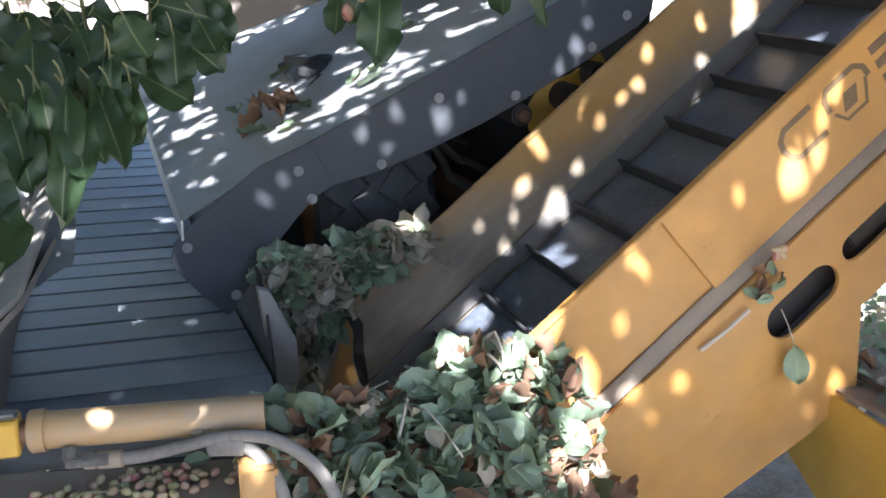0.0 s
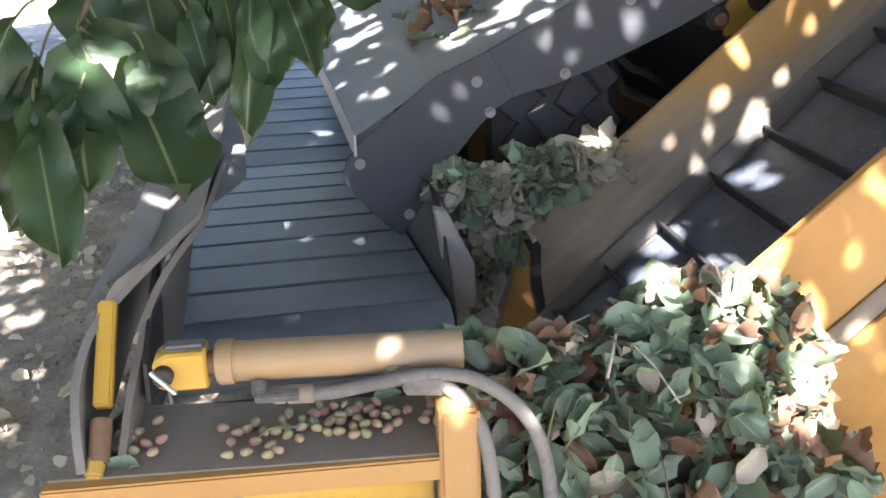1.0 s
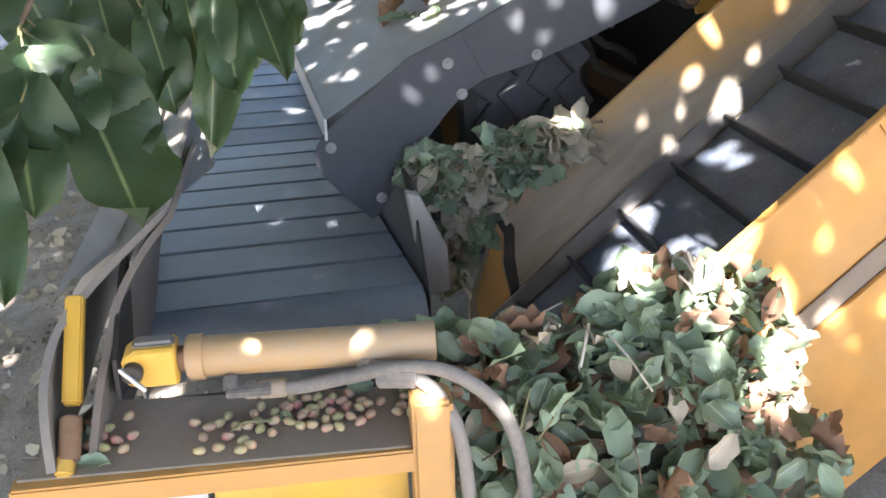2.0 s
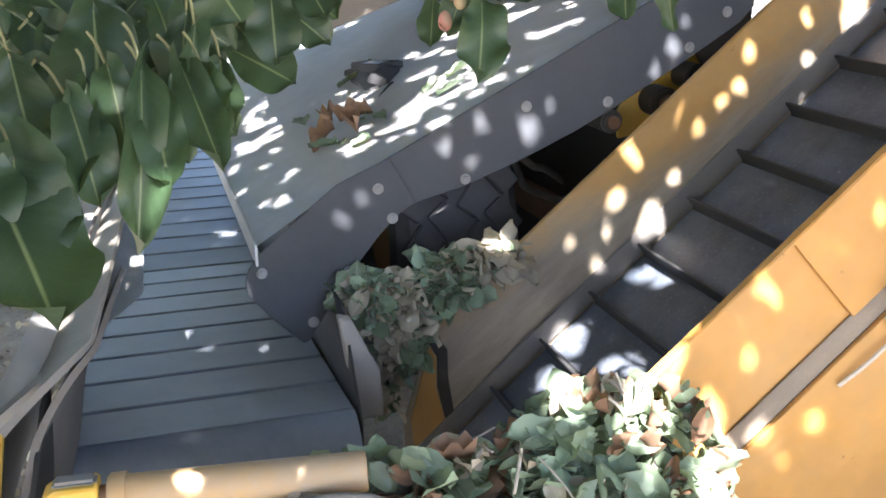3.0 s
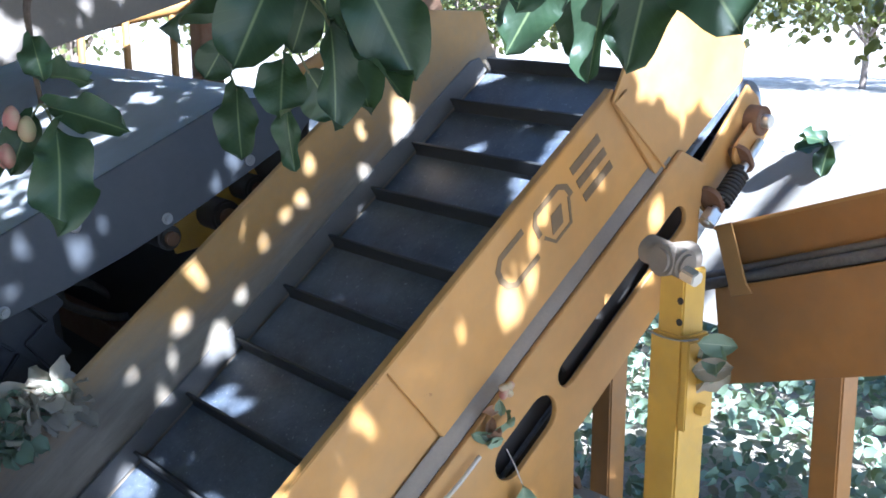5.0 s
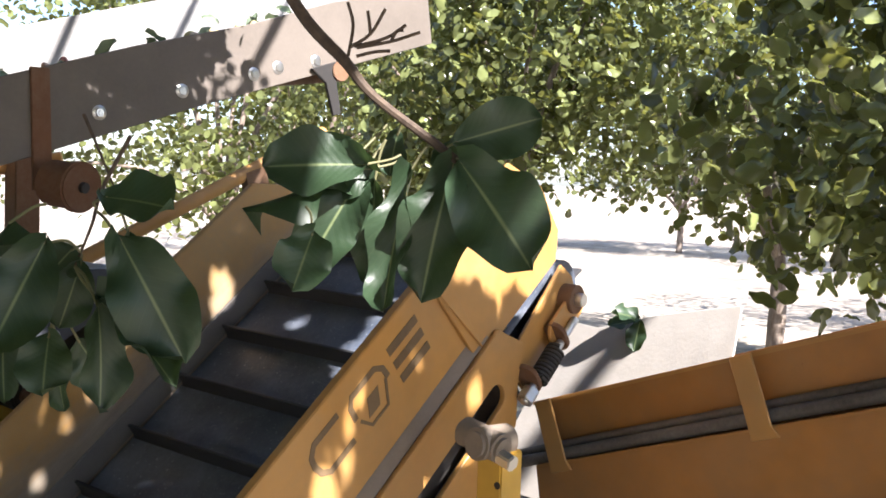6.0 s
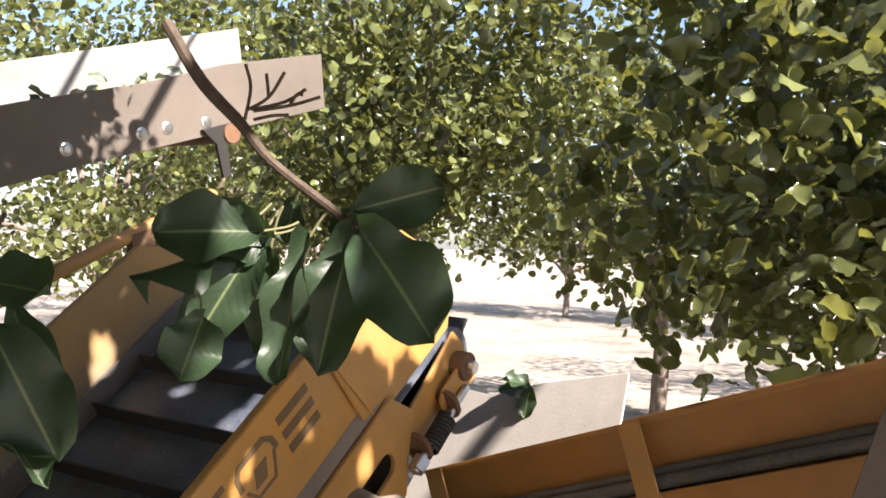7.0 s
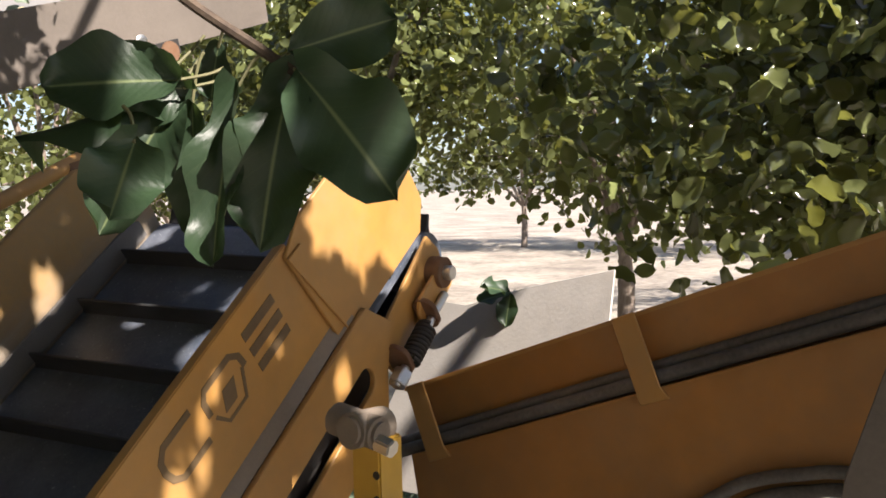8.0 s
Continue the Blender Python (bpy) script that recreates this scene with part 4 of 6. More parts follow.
# ---------------------------------------------------------------- discharge conveyor and what stands behind
def build_discharge():
    t = math.atan(0.285)
    c, s = math.cos(t), math.sin(t)
    m = Matrix(((1, 0, 0, -0.51), (0, c, -s, 0.30), (0, s, c, 1.724), (0, 0, 0, 1)))
    e = empty("discharge_conveyor", DISCH @ m, "grey-sided discharge conveyor carrying harvested nuts", "conveyor")
    part("near_side", sheet([(-1.2, -0.03), (0.4, 0.0), (1.265, -0.005), (1.29, 0.165), (0.9, 0.188), (0.6, 0.178), (0.25, 0.188), (-1.2, 0.18)], 0, 0.010), BOARD, e,
         place=Matrix(((0, 0, 1, 0), (1, 0, 0, 0), (0, 1, 0, 0), (0, 0, 0, 1))))
    part("far_side", sheet([(-1.2, 0.0), (1.33, 0.0), (1.36, 0.285), (-1.2, 0.30)], 0, 0.010), GUARD, e, "sunlit pale rubber side",
         place=Matrix(((0, 0, 1, -0.46), (1, 0, 0, 0), (0, 1, 0, 0), (0, 0, 0, 1))))
    part("belt", box((-0.45, -1.2, 0.10), (-0.004, 1.25, 0.11), 0.002), BLACK, e)
    b0 = None
    for u, v in ((0.10, 0.05), (0.34, 0.05), (0.57, 0.045), (0.655, 0.045), (0.79, 0.035)):
        m2 = Matrix.Translation((0.0105, u, v)) @ pose(0, 0, 0, 0, 90, 0)
        if b0 is None:
            b0 = part("bolt", washer_bolt(0.019), CHROME, e, place=m2)
        else:
            again("bolt", b0, e, m2)
    part("roller_hanger", sheet([(0.76, 0.02), (0.90, 0.02), (0.90, -0.02), (0.84, -0.03), (0.83, -0.13), (0.80, -0.13), (0.80, -0.03)], 0, 0.012), DARK, e,
         place=Matrix(((0, 0, 1, 0.012), (1, 0, 0, 0), (0, 1, 0, 0), (0, 0, 0, 1))))
    part("idler_roller", rod((-0.44, 0.86, -0.01), (0.03, 0.86, -0.01), 0.03, 20), RUST, e)


def build_background_machine():
    b = link_mesh("brace_tube", rod((-0.395, 0.05, 1.345), (-0.415, 0.98, 1.785), 0.019, 16, 0.002), YELLOW, place=BACK)
    tagged(b, "dusty yellow brace tube behind the elevator", "brace")
    p = link_mesh("brace_lug", sheet([(0.70, 1.66), (0.76, 1.68), (0.79, 1.60), (0.72, 1.56)], 0, 0.03), RUST,
                  place=BACK @ Matrix(((0, 0, 1, -0.42), (1, 0, 0, 0), (0, 1, 0, 0), (0, 0, 0, 1))))
    tagged(p, "rusty lug under the brace tube", "bracket")
    r = empty("idler_wheel", DISCH, "rusty brown idler wheel hung under the discharge conveyor", "roller")
    part("wheel", rod((-0.465, 0.241, 1.63), (-0.37, 0.27, 1.62), 0.055, 28, 0.012), RUST, r)
    part("rim", rod((-0.385, 0.2655, 1.6215), (-0.362, 0.272, 1.6195), 0.060, 28, 0.005), RUST, r)
    part("axle", rod((-0.50, 0.231, 1.6335), (-0.352, 0.275, 1.6185), 0.013, 14), DARK, r)
    part("hanger", box((-0.505, 0.212, 1.61), (-0.492, 0.258, 1.90)), RUST, r)
    # guard rail on the deck
    e = empty("guard_rail", BACK, "dusty yellow guard rail at the back of the hood", "railing")
    for x, y in ((-1.66, 0.03), (-1.56, 0.16), (-1.46, 0.28), (-1.40, 0.42)):
        part("baluster", rod((x - 0.03, y, 1.36), (x - 0.07, y + 0.01, 1.74), 0.013, 12), YELLOW, e)
    part("handrail", rod((-1.8, -0.1, 1.52), (-1.33, 0.62, 1.70), 0.022, 14), YELLOW, e)
    part("mesh_column", box((-1.42, 0.47, 1.36), (-1.33, 0.55, 1.72), 0.004), RUST, e)
    part("side_sheet", box((-2.3, -0.3, 1.62), (-1.75, 0.5, 1.63), 0.002), STEEL, e)
    # inside under the hood: the plate's near-black colour stands in for the shade
    c = empty("engine_bay", BAY, "machine frame under the hood, back plate near-black in place of shade", "machine frame")
    part("dark_back_plate", box((-1.5, -0.74, 0.28), (-1.46, 0.6, 1.30), 0.004), DARK, c)
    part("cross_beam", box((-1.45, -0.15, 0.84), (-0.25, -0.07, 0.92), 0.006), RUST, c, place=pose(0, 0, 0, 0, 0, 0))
    runs = [((-0.40, -0.36, 1.16), (-0.36, -0.28, 1.04), (-0.44, -0.22, 0.96), (-0.38, -0.10, 0.93), (-0.46, 0.05, 0.98)),
            ((-0.50, -0.33, 1.15), (-0.44, -0.22, 1.03), (-0.50, -0.14, 0.99), (-0.43, -0.02, 0.90), (-0.5, 0.1, 0.86)),
            ((-0.62, -0.45, 1.10), (-0.55, -0.25, 1.08), (-0.66, -0.08, 1.02), (-0.58, 0.08, 1.0))]
    for pts in runs:
        part("hose", pipe(pts, 0.010, 10), HOSE, c)


def build_drive():
    e = empty("hydraulic_drive", MACH, "yellow bracket with black hydraulic motors under the hood", "hydraulic motor")
    stand = Matrix(((0, 0, 1, 0), (1, 0, 0, 0), (0, 1, 0, 0), (0, 0, 0, 1)))
    part("bracket", sheet([(0.007, 1.139), (0.042, 1.209), (0.137, 1.234), (0.222, 1.296), (0.250, 1.252), (0.175, 1.160), (0.098, 1.094), (0.018, 1.080)], -0.262, -0.25, bevel=0.002), BRIGHT, e, "bright yellow bracket", place=stand)
    for y, z, r in ((0.109, 1.178, 0.040), (0.193, 1.239, 0.034), (-0.041, 1.141, 0.030)):
        part("motor", rod((-0.30, y, z), (-0.17, y, z), r, 24, 0.006), DARK, e, "greasy black motor")
        part("motor_cap", rod((-0.172, y, z), (-0.155, y, z), r * 0.55, 18, 0.003), RUST, e)


def build_tyre():
    e = empty("tyre", MACH @ Matrix.Translation((-0.780, -0.384, 0.765)), "worn black tractor tyre with block tread", "tyre")
    bm = bmesh.new()
    prof = [(0.10, 0.24), (0.15, 0.29), (0.175, 0.36), (0.17, 0.42), (0.14, 0.452), (0.0, 0.462)]
    prof = prof + [(-y, r) for y, r in prof[-2::-1]]
    n = 64
    rings = [[bm.verts.new((r * math.cos(2 * math.pi * k / n), y, r * math.sin(2 * math.pi * k / n))) for y, r in prof] for k in range(n)]
    for k in range(n):
        a, b = rings[k], rings[(k + 1) % n]
        for j in range(len(prof) - 1):
            bm.faces.new((a[j], a[j + 1], b[j + 1], b[j]))
    part("carcass", bm, TYRE, e)
    blk = None
    for row, y in enumerate((-0.115, -0.04, 0.04, 0.115)):
        for k in range(26):
            m = pose(0, 0, 0, 0, (k + 0.5 * (row % 2)) * 360 / 26, 0) @ Matrix.Translation((0, y, 0)) @ pose(0, 0, 0, 0, 0, 38 if row % 2 else -38)
            if blk is None:
                blk = part("tread_block", box((-0.046, -0.032, 0.448), (0.046, 0.032, 0.474), 0.004), TYRE, e, place=m)
            else:
                again("tread_block", blk, e, m)
    part("rim", rod((0, -0.1, 0), (0, 0.1, 0), 0.24, 32, 0.01), YELLOW, e)


build_discharge()
build_background_machine()
build_drive()
build_tyre()


# ---------------------------------------------------------------- leaves, nuts and litter
WILT = [leaf_mesh("leaf", WILTED, length=1.0, width=0.62, cup=0.25, droop=0.22 * (k % 3) - 0.1, wave=0.05, seed=k, nx=7, ny=4) for k in range(6)]
DRYL = [leaf_mesh("leaf", DRY, length=1.0, width=0.55, cup=0.8, droop=0.3 + 0.2 * (k % 2), wave=0.14, seed=20 + k, nx=7, ny=4) for k in range(3)]
PALEL = [leaf_mesh("leaf", PALE, length=1.0, width=0.6, cup=0.35, droop=0.2, wave=0.06, seed=40 + k, nx=7, ny=4) for k in range(3)]
FRESH = [leaf_mesh("leaf", LEAF, length=1.0, width=0.60, cup=0.22, droop=0.12 + 0.07 * k, wave=0.075 + 0.014 * k, seed=60 + k, nx=16, ny=6, reach=1.4, blunt=0.5) for k in range(5)]


CURLED = tri_shape(length=1.0, width=0.40, cup=0.35, droop=0.2, wave=0.07, seed=3, nx=6, ny=4)


def lay_leaf(parent, kinds, p, nrm, size, rnd, tilt=0.6, name="leaf"):
    d = Vector((rnd.gauss(0, 1), rnd.gauss(0, 1), rnd.gauss(-0.35, 0.7)))
    up = (nrm.normalized() + Vector((rnd.gauss(0, tilt), rnd.gauss(0, tilt), rnd.gauss(0, tilt)))).normalized()
    d = (d - up * d.dot(up)).normalized()
    s = up.cross(d)
    m = Matrix((d, s, up)).transposed().to_4x4()
    m.translation = Vector(p) - d * size * 0.5
    o = new(name, rnd.choice(kinds))
    o.parent = parent
    o.matrix_basis = m @ Matrix.Diagonal((size, size * rnd.uniform(0.8, 1.1), size, 1))
    return o


def mound(parent, centre, radii, mat, seed, lump=0.18):
    bm = bmesh.new()
    bmesh.ops.create_icosphere(bm, subdivisions=4, radius=1.0)
    for v in bm.verts:
        k = 1 + lump * noise.noise(v.co * 2.3 + Vector((seed, 0, 0)))
        v.co = Vector((v.co.x * radii[0], v.co.y * radii[1], v.co.z * radii[2])) * k
    return part("dark_core", bm, mat, parent, place=Matrix.Translation(centre))


def surface_point(centre, radii, rnd, toward):
    while True:
        d = Vector((rnd.gauss(0, 1), rnd.gauss(0, 1), rnd.gauss(0, 1))).normalized()
        if d.dot(toward) > -0.1:
            p = Vector((d.x * radii[0], d.y * radii[1], d.z * radii[2]))
            n = Vector((d.x / radii[0], d.y / radii[1], d.z / radii[2])).normalized()
            return Vector(centre) + p, n


def leaf_pile(name, base, label, lobes, count, seed, mix=(0.72, 0.14, 0.14), sizes=(0.045, 0.085)):
    rnd = random.Random(seed)
    e = empty(name, base, label, "leaf pile")
    for k, (c, r, share) in enumerate(lobes):
        mound(e, c, [x * 0.68 for x in r], CORE_SHADE, seed + k)
        rng = np.random.default_rng(seed + k)
        d = rng.normal(size=(int(700 * share), 3))
        d /= np.linalg.norm(d, axis=1)[:, None]
        d = d[(d @ np.array([0.75, -0.2, 0.6])) > -0.25]
        q = np.array(c) + d * np.array(r) * rng.uniform(0.74, 0.92, len(d))[:, None]
        ob = leaf_cloud("leaf_mass", q, rng.uniform(sizes[0], sizes[1], len(d)), PALE if mix[2] > 0.5 and k % 2 else WILTED, e, seed + k, 0.2, CURLED)
        ob["kind"] = "stuff"
        for _ in range(int(count * share)):
            p, n = surface_point(c, r, rnd, Vector((0.75, -0.2, 0.6)).normalized())
            u = rnd.random()
            kinds = WILT if u < mix[0] else DRYL if u < mix[0] + mix[1] else PALEL
            lay_leaf(e, kinds, p + n * rnd.uniform(-0.02, 0.012), n, rnd.uniform(*sizes) * (0.75 if kinds is DRYL else 1), rnd, 0.62)
    return e


# near-black filler inside the heaps, in place of shade between the leaves
CORE_SHADE = worn("shade_core", (0.045, 0.05, 0.035), (0.10, 0.085, 0.055), 0.9, (0.4, 0.7), None, 0, 40, 0.8)
pile = leaf_pile("leaf_pile", PILE, "heap of wilted green and brown leaves spilling at the elevator foot",
                 [((0.99, -0.66, 0.74), (0.16, 0.24, 0.20), 0.46), ((0.96, -0.56, 0.86), (0.12, 0.17, 0.135), 0.30), ((1.00, -0.80, 0.80), (0.12, 0.10, 0.15), 0.14), ((1.02, -0.50, 0.62), (0.16, 0.2, 0.2), 0.16), ((1.01, -0.885, 0.915), (0.055, 0.05, 0.05), 0.05), ((1.02, -0.84, 0.79), (0.07, 0.075, 0.10), 0.10)], 470, 5, (0.62, 0.29, 0.09), (0.042, 0.085))
# mostly pale leaves, in place of sky light falling on this clump
leaf_pile("leaf_pile", MACH, "clump of wilted leaves caught beside the hood",
          [((0.000, -0.724, 0.811), (0.06, 0.055, 0.045), 0.22), ((0.000, -0.634, 0.781), (0.05, 0.06, 0.06), 0.28), ((0.000, -0.529, 0.837), (0.05, 0.065, 0.04), 0.24), ((0.000, -0.421, 0.880), (0.05, 0.06, 0.03), 0.14), ((0.000, -0.635, 0.692), (0.03, 0.04, 0.04), 0.1), ((0.000, -0.683, 0.594), (0.02, 0.018, 0.07), 0.05)], 260, 9, (0.30, 0.03, 0.67), (0.05, 0.085))


def nut_mesh():
    bm = bmesh.new()
    bmesh.ops.create_uvsphere(bm, u_segments=14, v_segments=9, radius=1.0)
    for v in bm.verts:
        t = v.co.z
        k = 1 - 0.18 * t
        v.co = Vector((v.co.x * 0.0078 * k, v.co.y * 0.0073 * k, t * 0.0108))
    me = bpy.data.meshes.new("pistachio_nut")
    bm.to_mesh(me)
    bm.free()
    me.materials.append(NUT)
    me.polygons.foreach_set("use_smooth", [True] * len(me.polygons))
    return me


NUT_MESH = nut_mesh()


def scatter_nuts():
    rnd = random.Random(3)
    spots = [(1.045, -1.335, 13), (1.055, -1.165, 19), (1.035, -1.045, 26), (1.03, -0.955, 9), (1.01, -1.10, 6)]
    for x, y, n in spots:
        put = []
        for _ in range(n):
            for _try in range(60):
                px, py = x + rnd.gauss(0, 0.020), y + rnd.gauss(0, 0.026)
                if px < 1.105 and all((px - a) ** 2 + (py - b) ** 2 > 0.0145 ** 2 for a, b in put):
                    break
            put.append((px, py))
            ob = new("pistachio_nut", NUT_MESH)
            ob.matrix_basis = FRONT @ pose(px, py, 0.8745, 90 + rnd.uniform(-15, 15), 0, rnd.uniform(0, 360)) @ Matrix.Scale(0.8, 4)
            tagged(ob, "pink and cream pistachio nut in its hull", "nut", "nuts on the frame shelf")


scatter_nuts()


def scatter_loose():
    rnd = random.Random(8)
    # leaves on the hood
    def loose(x, y, kinds, size, label, lift=0.004):
        ob = new("fallen_leaf", rnd.choice(kinds))
        slope = math.degrees(math.atan(DECK_SY))
        ob.matrix_basis = HOOD @ pose(x, y, deck_z(x, y) + lift, slope, 0, 0) @ pose(0, 0, 0, rnd.uniform(-15, 15), rnd.uniform(-12, 4), rnd.uniform(0, 360)) @ Matrix.Diagonal((size, size, size, 1))
        tagged(ob, label, "leaf", "leaves on the hood")
    for x, y in ((-0.36, -0.69), (-0.31, -0.675), (-0.39, -0.70), (-0.33, -0.71)):
        loose(x, y, DRYL, 0.085, "curled orange-brown dead leaf on the hood", 0.016)
    for x, y in ((-0.19, -0.715), (-0.16, -0.70), (-0.23, -0.72), (-0.30, -0.64), (-0.27, -0.62), (-0.75, -0.55), (-0.80, -0.53), (-0.70, -0.52), (-0.24, -0.45), (-0.28, -0.46), (-0.62, -0.75), (-0.5, -0.3), (-0.15, -0.5), (-0.9, -0.3)):
        loose(x, y, WILT, rnd.uniform(0.05, 0.085), "wilted green leaf lying on the hood", 0.006)
    # leaves and nuts hanging on the elevator's side
    e = empty("leaf_sprig", Matrix.Identity(4), "withered leaf sprig with nuts caught on the panel", "sprig")
    base = ELEV @ Vector((0.045, -0.005, W_OUT + 0.035))
    for k in range(9):
        lay_leaf(e, WILT if k % 3 else DRYL, base + Vector((rnd.uniform(0, 0.02), rnd.gauss(0, 0.02), rnd.gauss(-0.02, 0.025))), Vector((1, -0.3, 0.2)), rnd.uniform(0.03, 0.05), rnd, 0.4)
    for k in range(4):
        o = new("nut", NUT_MESH)
        o.parent = e
        o.matrix_basis = Matrix.Translation(base + Vector((0.012, 0.012 * (k % 2) + 0.02, 0.016 + 0.011 * (k // 2)))) @ pose(0, 0, 0, 40 * k, 20, 0)
    p0 = ELEV @ Vector((-0.030, -0.060, W_OUT + 0.04))
    p1 = ELEV @ Vector((-0.150, -0.055, W_OUT + 0.035))
    part("twig", pipe([p0, (p0 + p1) / 2 + Vector((0.004, 0, 0)), p1], 0.004, 8, 5), PALETWIG, e)
    h = empty("hanging_leaf", Matrix.Identity(4), "wilted green leaf hanging from the slot", "leaf")
    top = ELEV @ Vector((0.016, -0.158, W_OUT + 0.034))
    low = top + Vector((0.01, 0.01, -0.035))
    part("stalk", pipe([top + Vector((-0.012, -0.01, 0.03)), top, low], 0.0012, 6, 5), PALETWIG, h)
    o = new("leaf_blade", WILT[1])
    o.parent = h
    d = Vector((0.1, 0.12, -1)).normalized()
    up = Vector((0.9, -0.5, 0)).normalized()
    up = (up - d * up.dot(d)).normalized()
    m = Matrix((d, up.cross(d), up)).transposed().to_4x4()
    m.translation = low
    o.matrix_basis = m @ Matrix.Diagonal((0.085, 0.08, 0.085, 1))
    # leaf on the chute plate
    c = empty("chute_leaf", CHUTE, "bright green leaf resting on the chute edge", "leaf")
    for k, d in enumerate((Vector((-0.8, -0.5, -0.15)), Vector((0.1, -0.5, -0.8)), Vector((-0.2, -0.6, 0.3)))):
        o = new("leaf_blade", FRESH[k])
        o.parent = c
        d.normalize()
        up = (Vector((0.3, -0.6, 0.8)) - d * Vector((0.3, -0.6, 0.8)).dot(d)).normalized()
        m = Matrix((d, up.cross(d), up)).transposed().to_4x4()
        m.translation = Vector((0.60, 1.125, 1.335))
        o.matrix_basis = m @ Matrix.Diagonal((0.075, 0.08, 0.075, 1))


PALETWIG = worn("pale_dry_twig", (0.42, 0.36, 0.28), (0.5, 0.45, 0.38), 0.8, (0.3, 0.7), None, 0, 150, 0.4)
scatter_loose()


def ground_litter():
    rng = np.random.default_rng(12)
    n = 5200
    xy = np.concatenate([rng.uniform((-4.5, -4.2), (1.2, -1.35), (2600, 2)), rng.uniform((-2.5, 0.5), (2.2, 4.2), (2600, 2))])
    p = np.column_stack([xy, np.full(n, GROUND_Z + 0.018)])
    ob = leaf_cloud("leaf_litter", p, rng.uniform(0.025, 0.065, n), PALE, None, 3, 0.0)
    tagged(ob, "pale dry leaf litter scattered over the soil", "leaf litter", kind="stuff")
    n = 5000
    xy = rng.uniform((-1.2, 1.05), (1.6, 3.2), (n, 2))
    h = 0.16 * np.exp(-((xy[:, 1] - 1.8) / 0.8) ** 2) * rng.uniform(0.3, 1, n)
    p = np.column_stack([xy, GROUND_Z + 0.02 + h])
    ob = leaf_cloud("fallen_leaves", p, rng.uniform(0.032, 0.065, n), WILTED, None, 4, 0.0)
    tagged(ob, "windrow of wilted green leaves on the ground", "leaf litter", kind="stuff")
    n = 5200
    xy = rng.uniform((-4.0, -4.0), (1.1, -1.4), (n, 2))
    bm = bmesh.new()
    for x, y in xy:
        r = float(rng.uniform(0.004, 0.014))
        mm = Matrix.Translation((x, y, GROUND_Z + 0.012)) @ pose(0, 0, 0, rng.uniform(0, 360), rng.uniform(0, 360), 0) @ Matrix.Diagonal((r, r * 0.8, r * 0.6, 1))
        vs = [bm.verts.new(mm @ Vector(q)) for q in ((1, 0, 0), (-1, 0, 0), (0, 1, 0), (0, -1, 0), (0, 0, 1), (0, 0, -1))]
        for a, b, c in ((0, 2, 4), (2, 1, 4), (1, 3, 4), (3, 0, 4), (2, 0, 5), (1, 2, 5), (3, 1, 5), (0, 3, 5)):
            bm.faces.new((vs[a], vs[b], vs[c]))
    tagged(link_mesh("clods", bm, SOIL), "small clods and stones on dry soil", "soil", kind="stuff")


ground_litter()


def harvest_heap():
    rnd = random.Random(21)
    e = empty("harvest_heap", DISCH, "nuts and leaves riding up the discharge belt", "nut heap")
    for k in range(46):
        v = rnd.uniform(-0.3, 0.75)
        p = Vector((-0.56 - rnd.random() * 0.22, 0.30 + v, 1.86 + 0.285 * v + rnd.uniform(0, 0.05)))
        if k % 4 == 0:
            lay_leaf(e, WILT, p + Vector((0, 0, 0.03)), Vector((0.4, -0.4, 1)), rnd.uniform(0.05, 0.08), rnd, 0.9)
        else:
            o = new("nut", NUT_MESH)
            o.parent = e
            o.matrix_basis = Matrix.Translation(p) @ pose(0, 0, 0, rnd.uniform(0, 180), rnd.uniform(0, 180), 0) @ Matrix.Diagonal((1.5, 1.5, 1.5, 1))


harvest_heap()


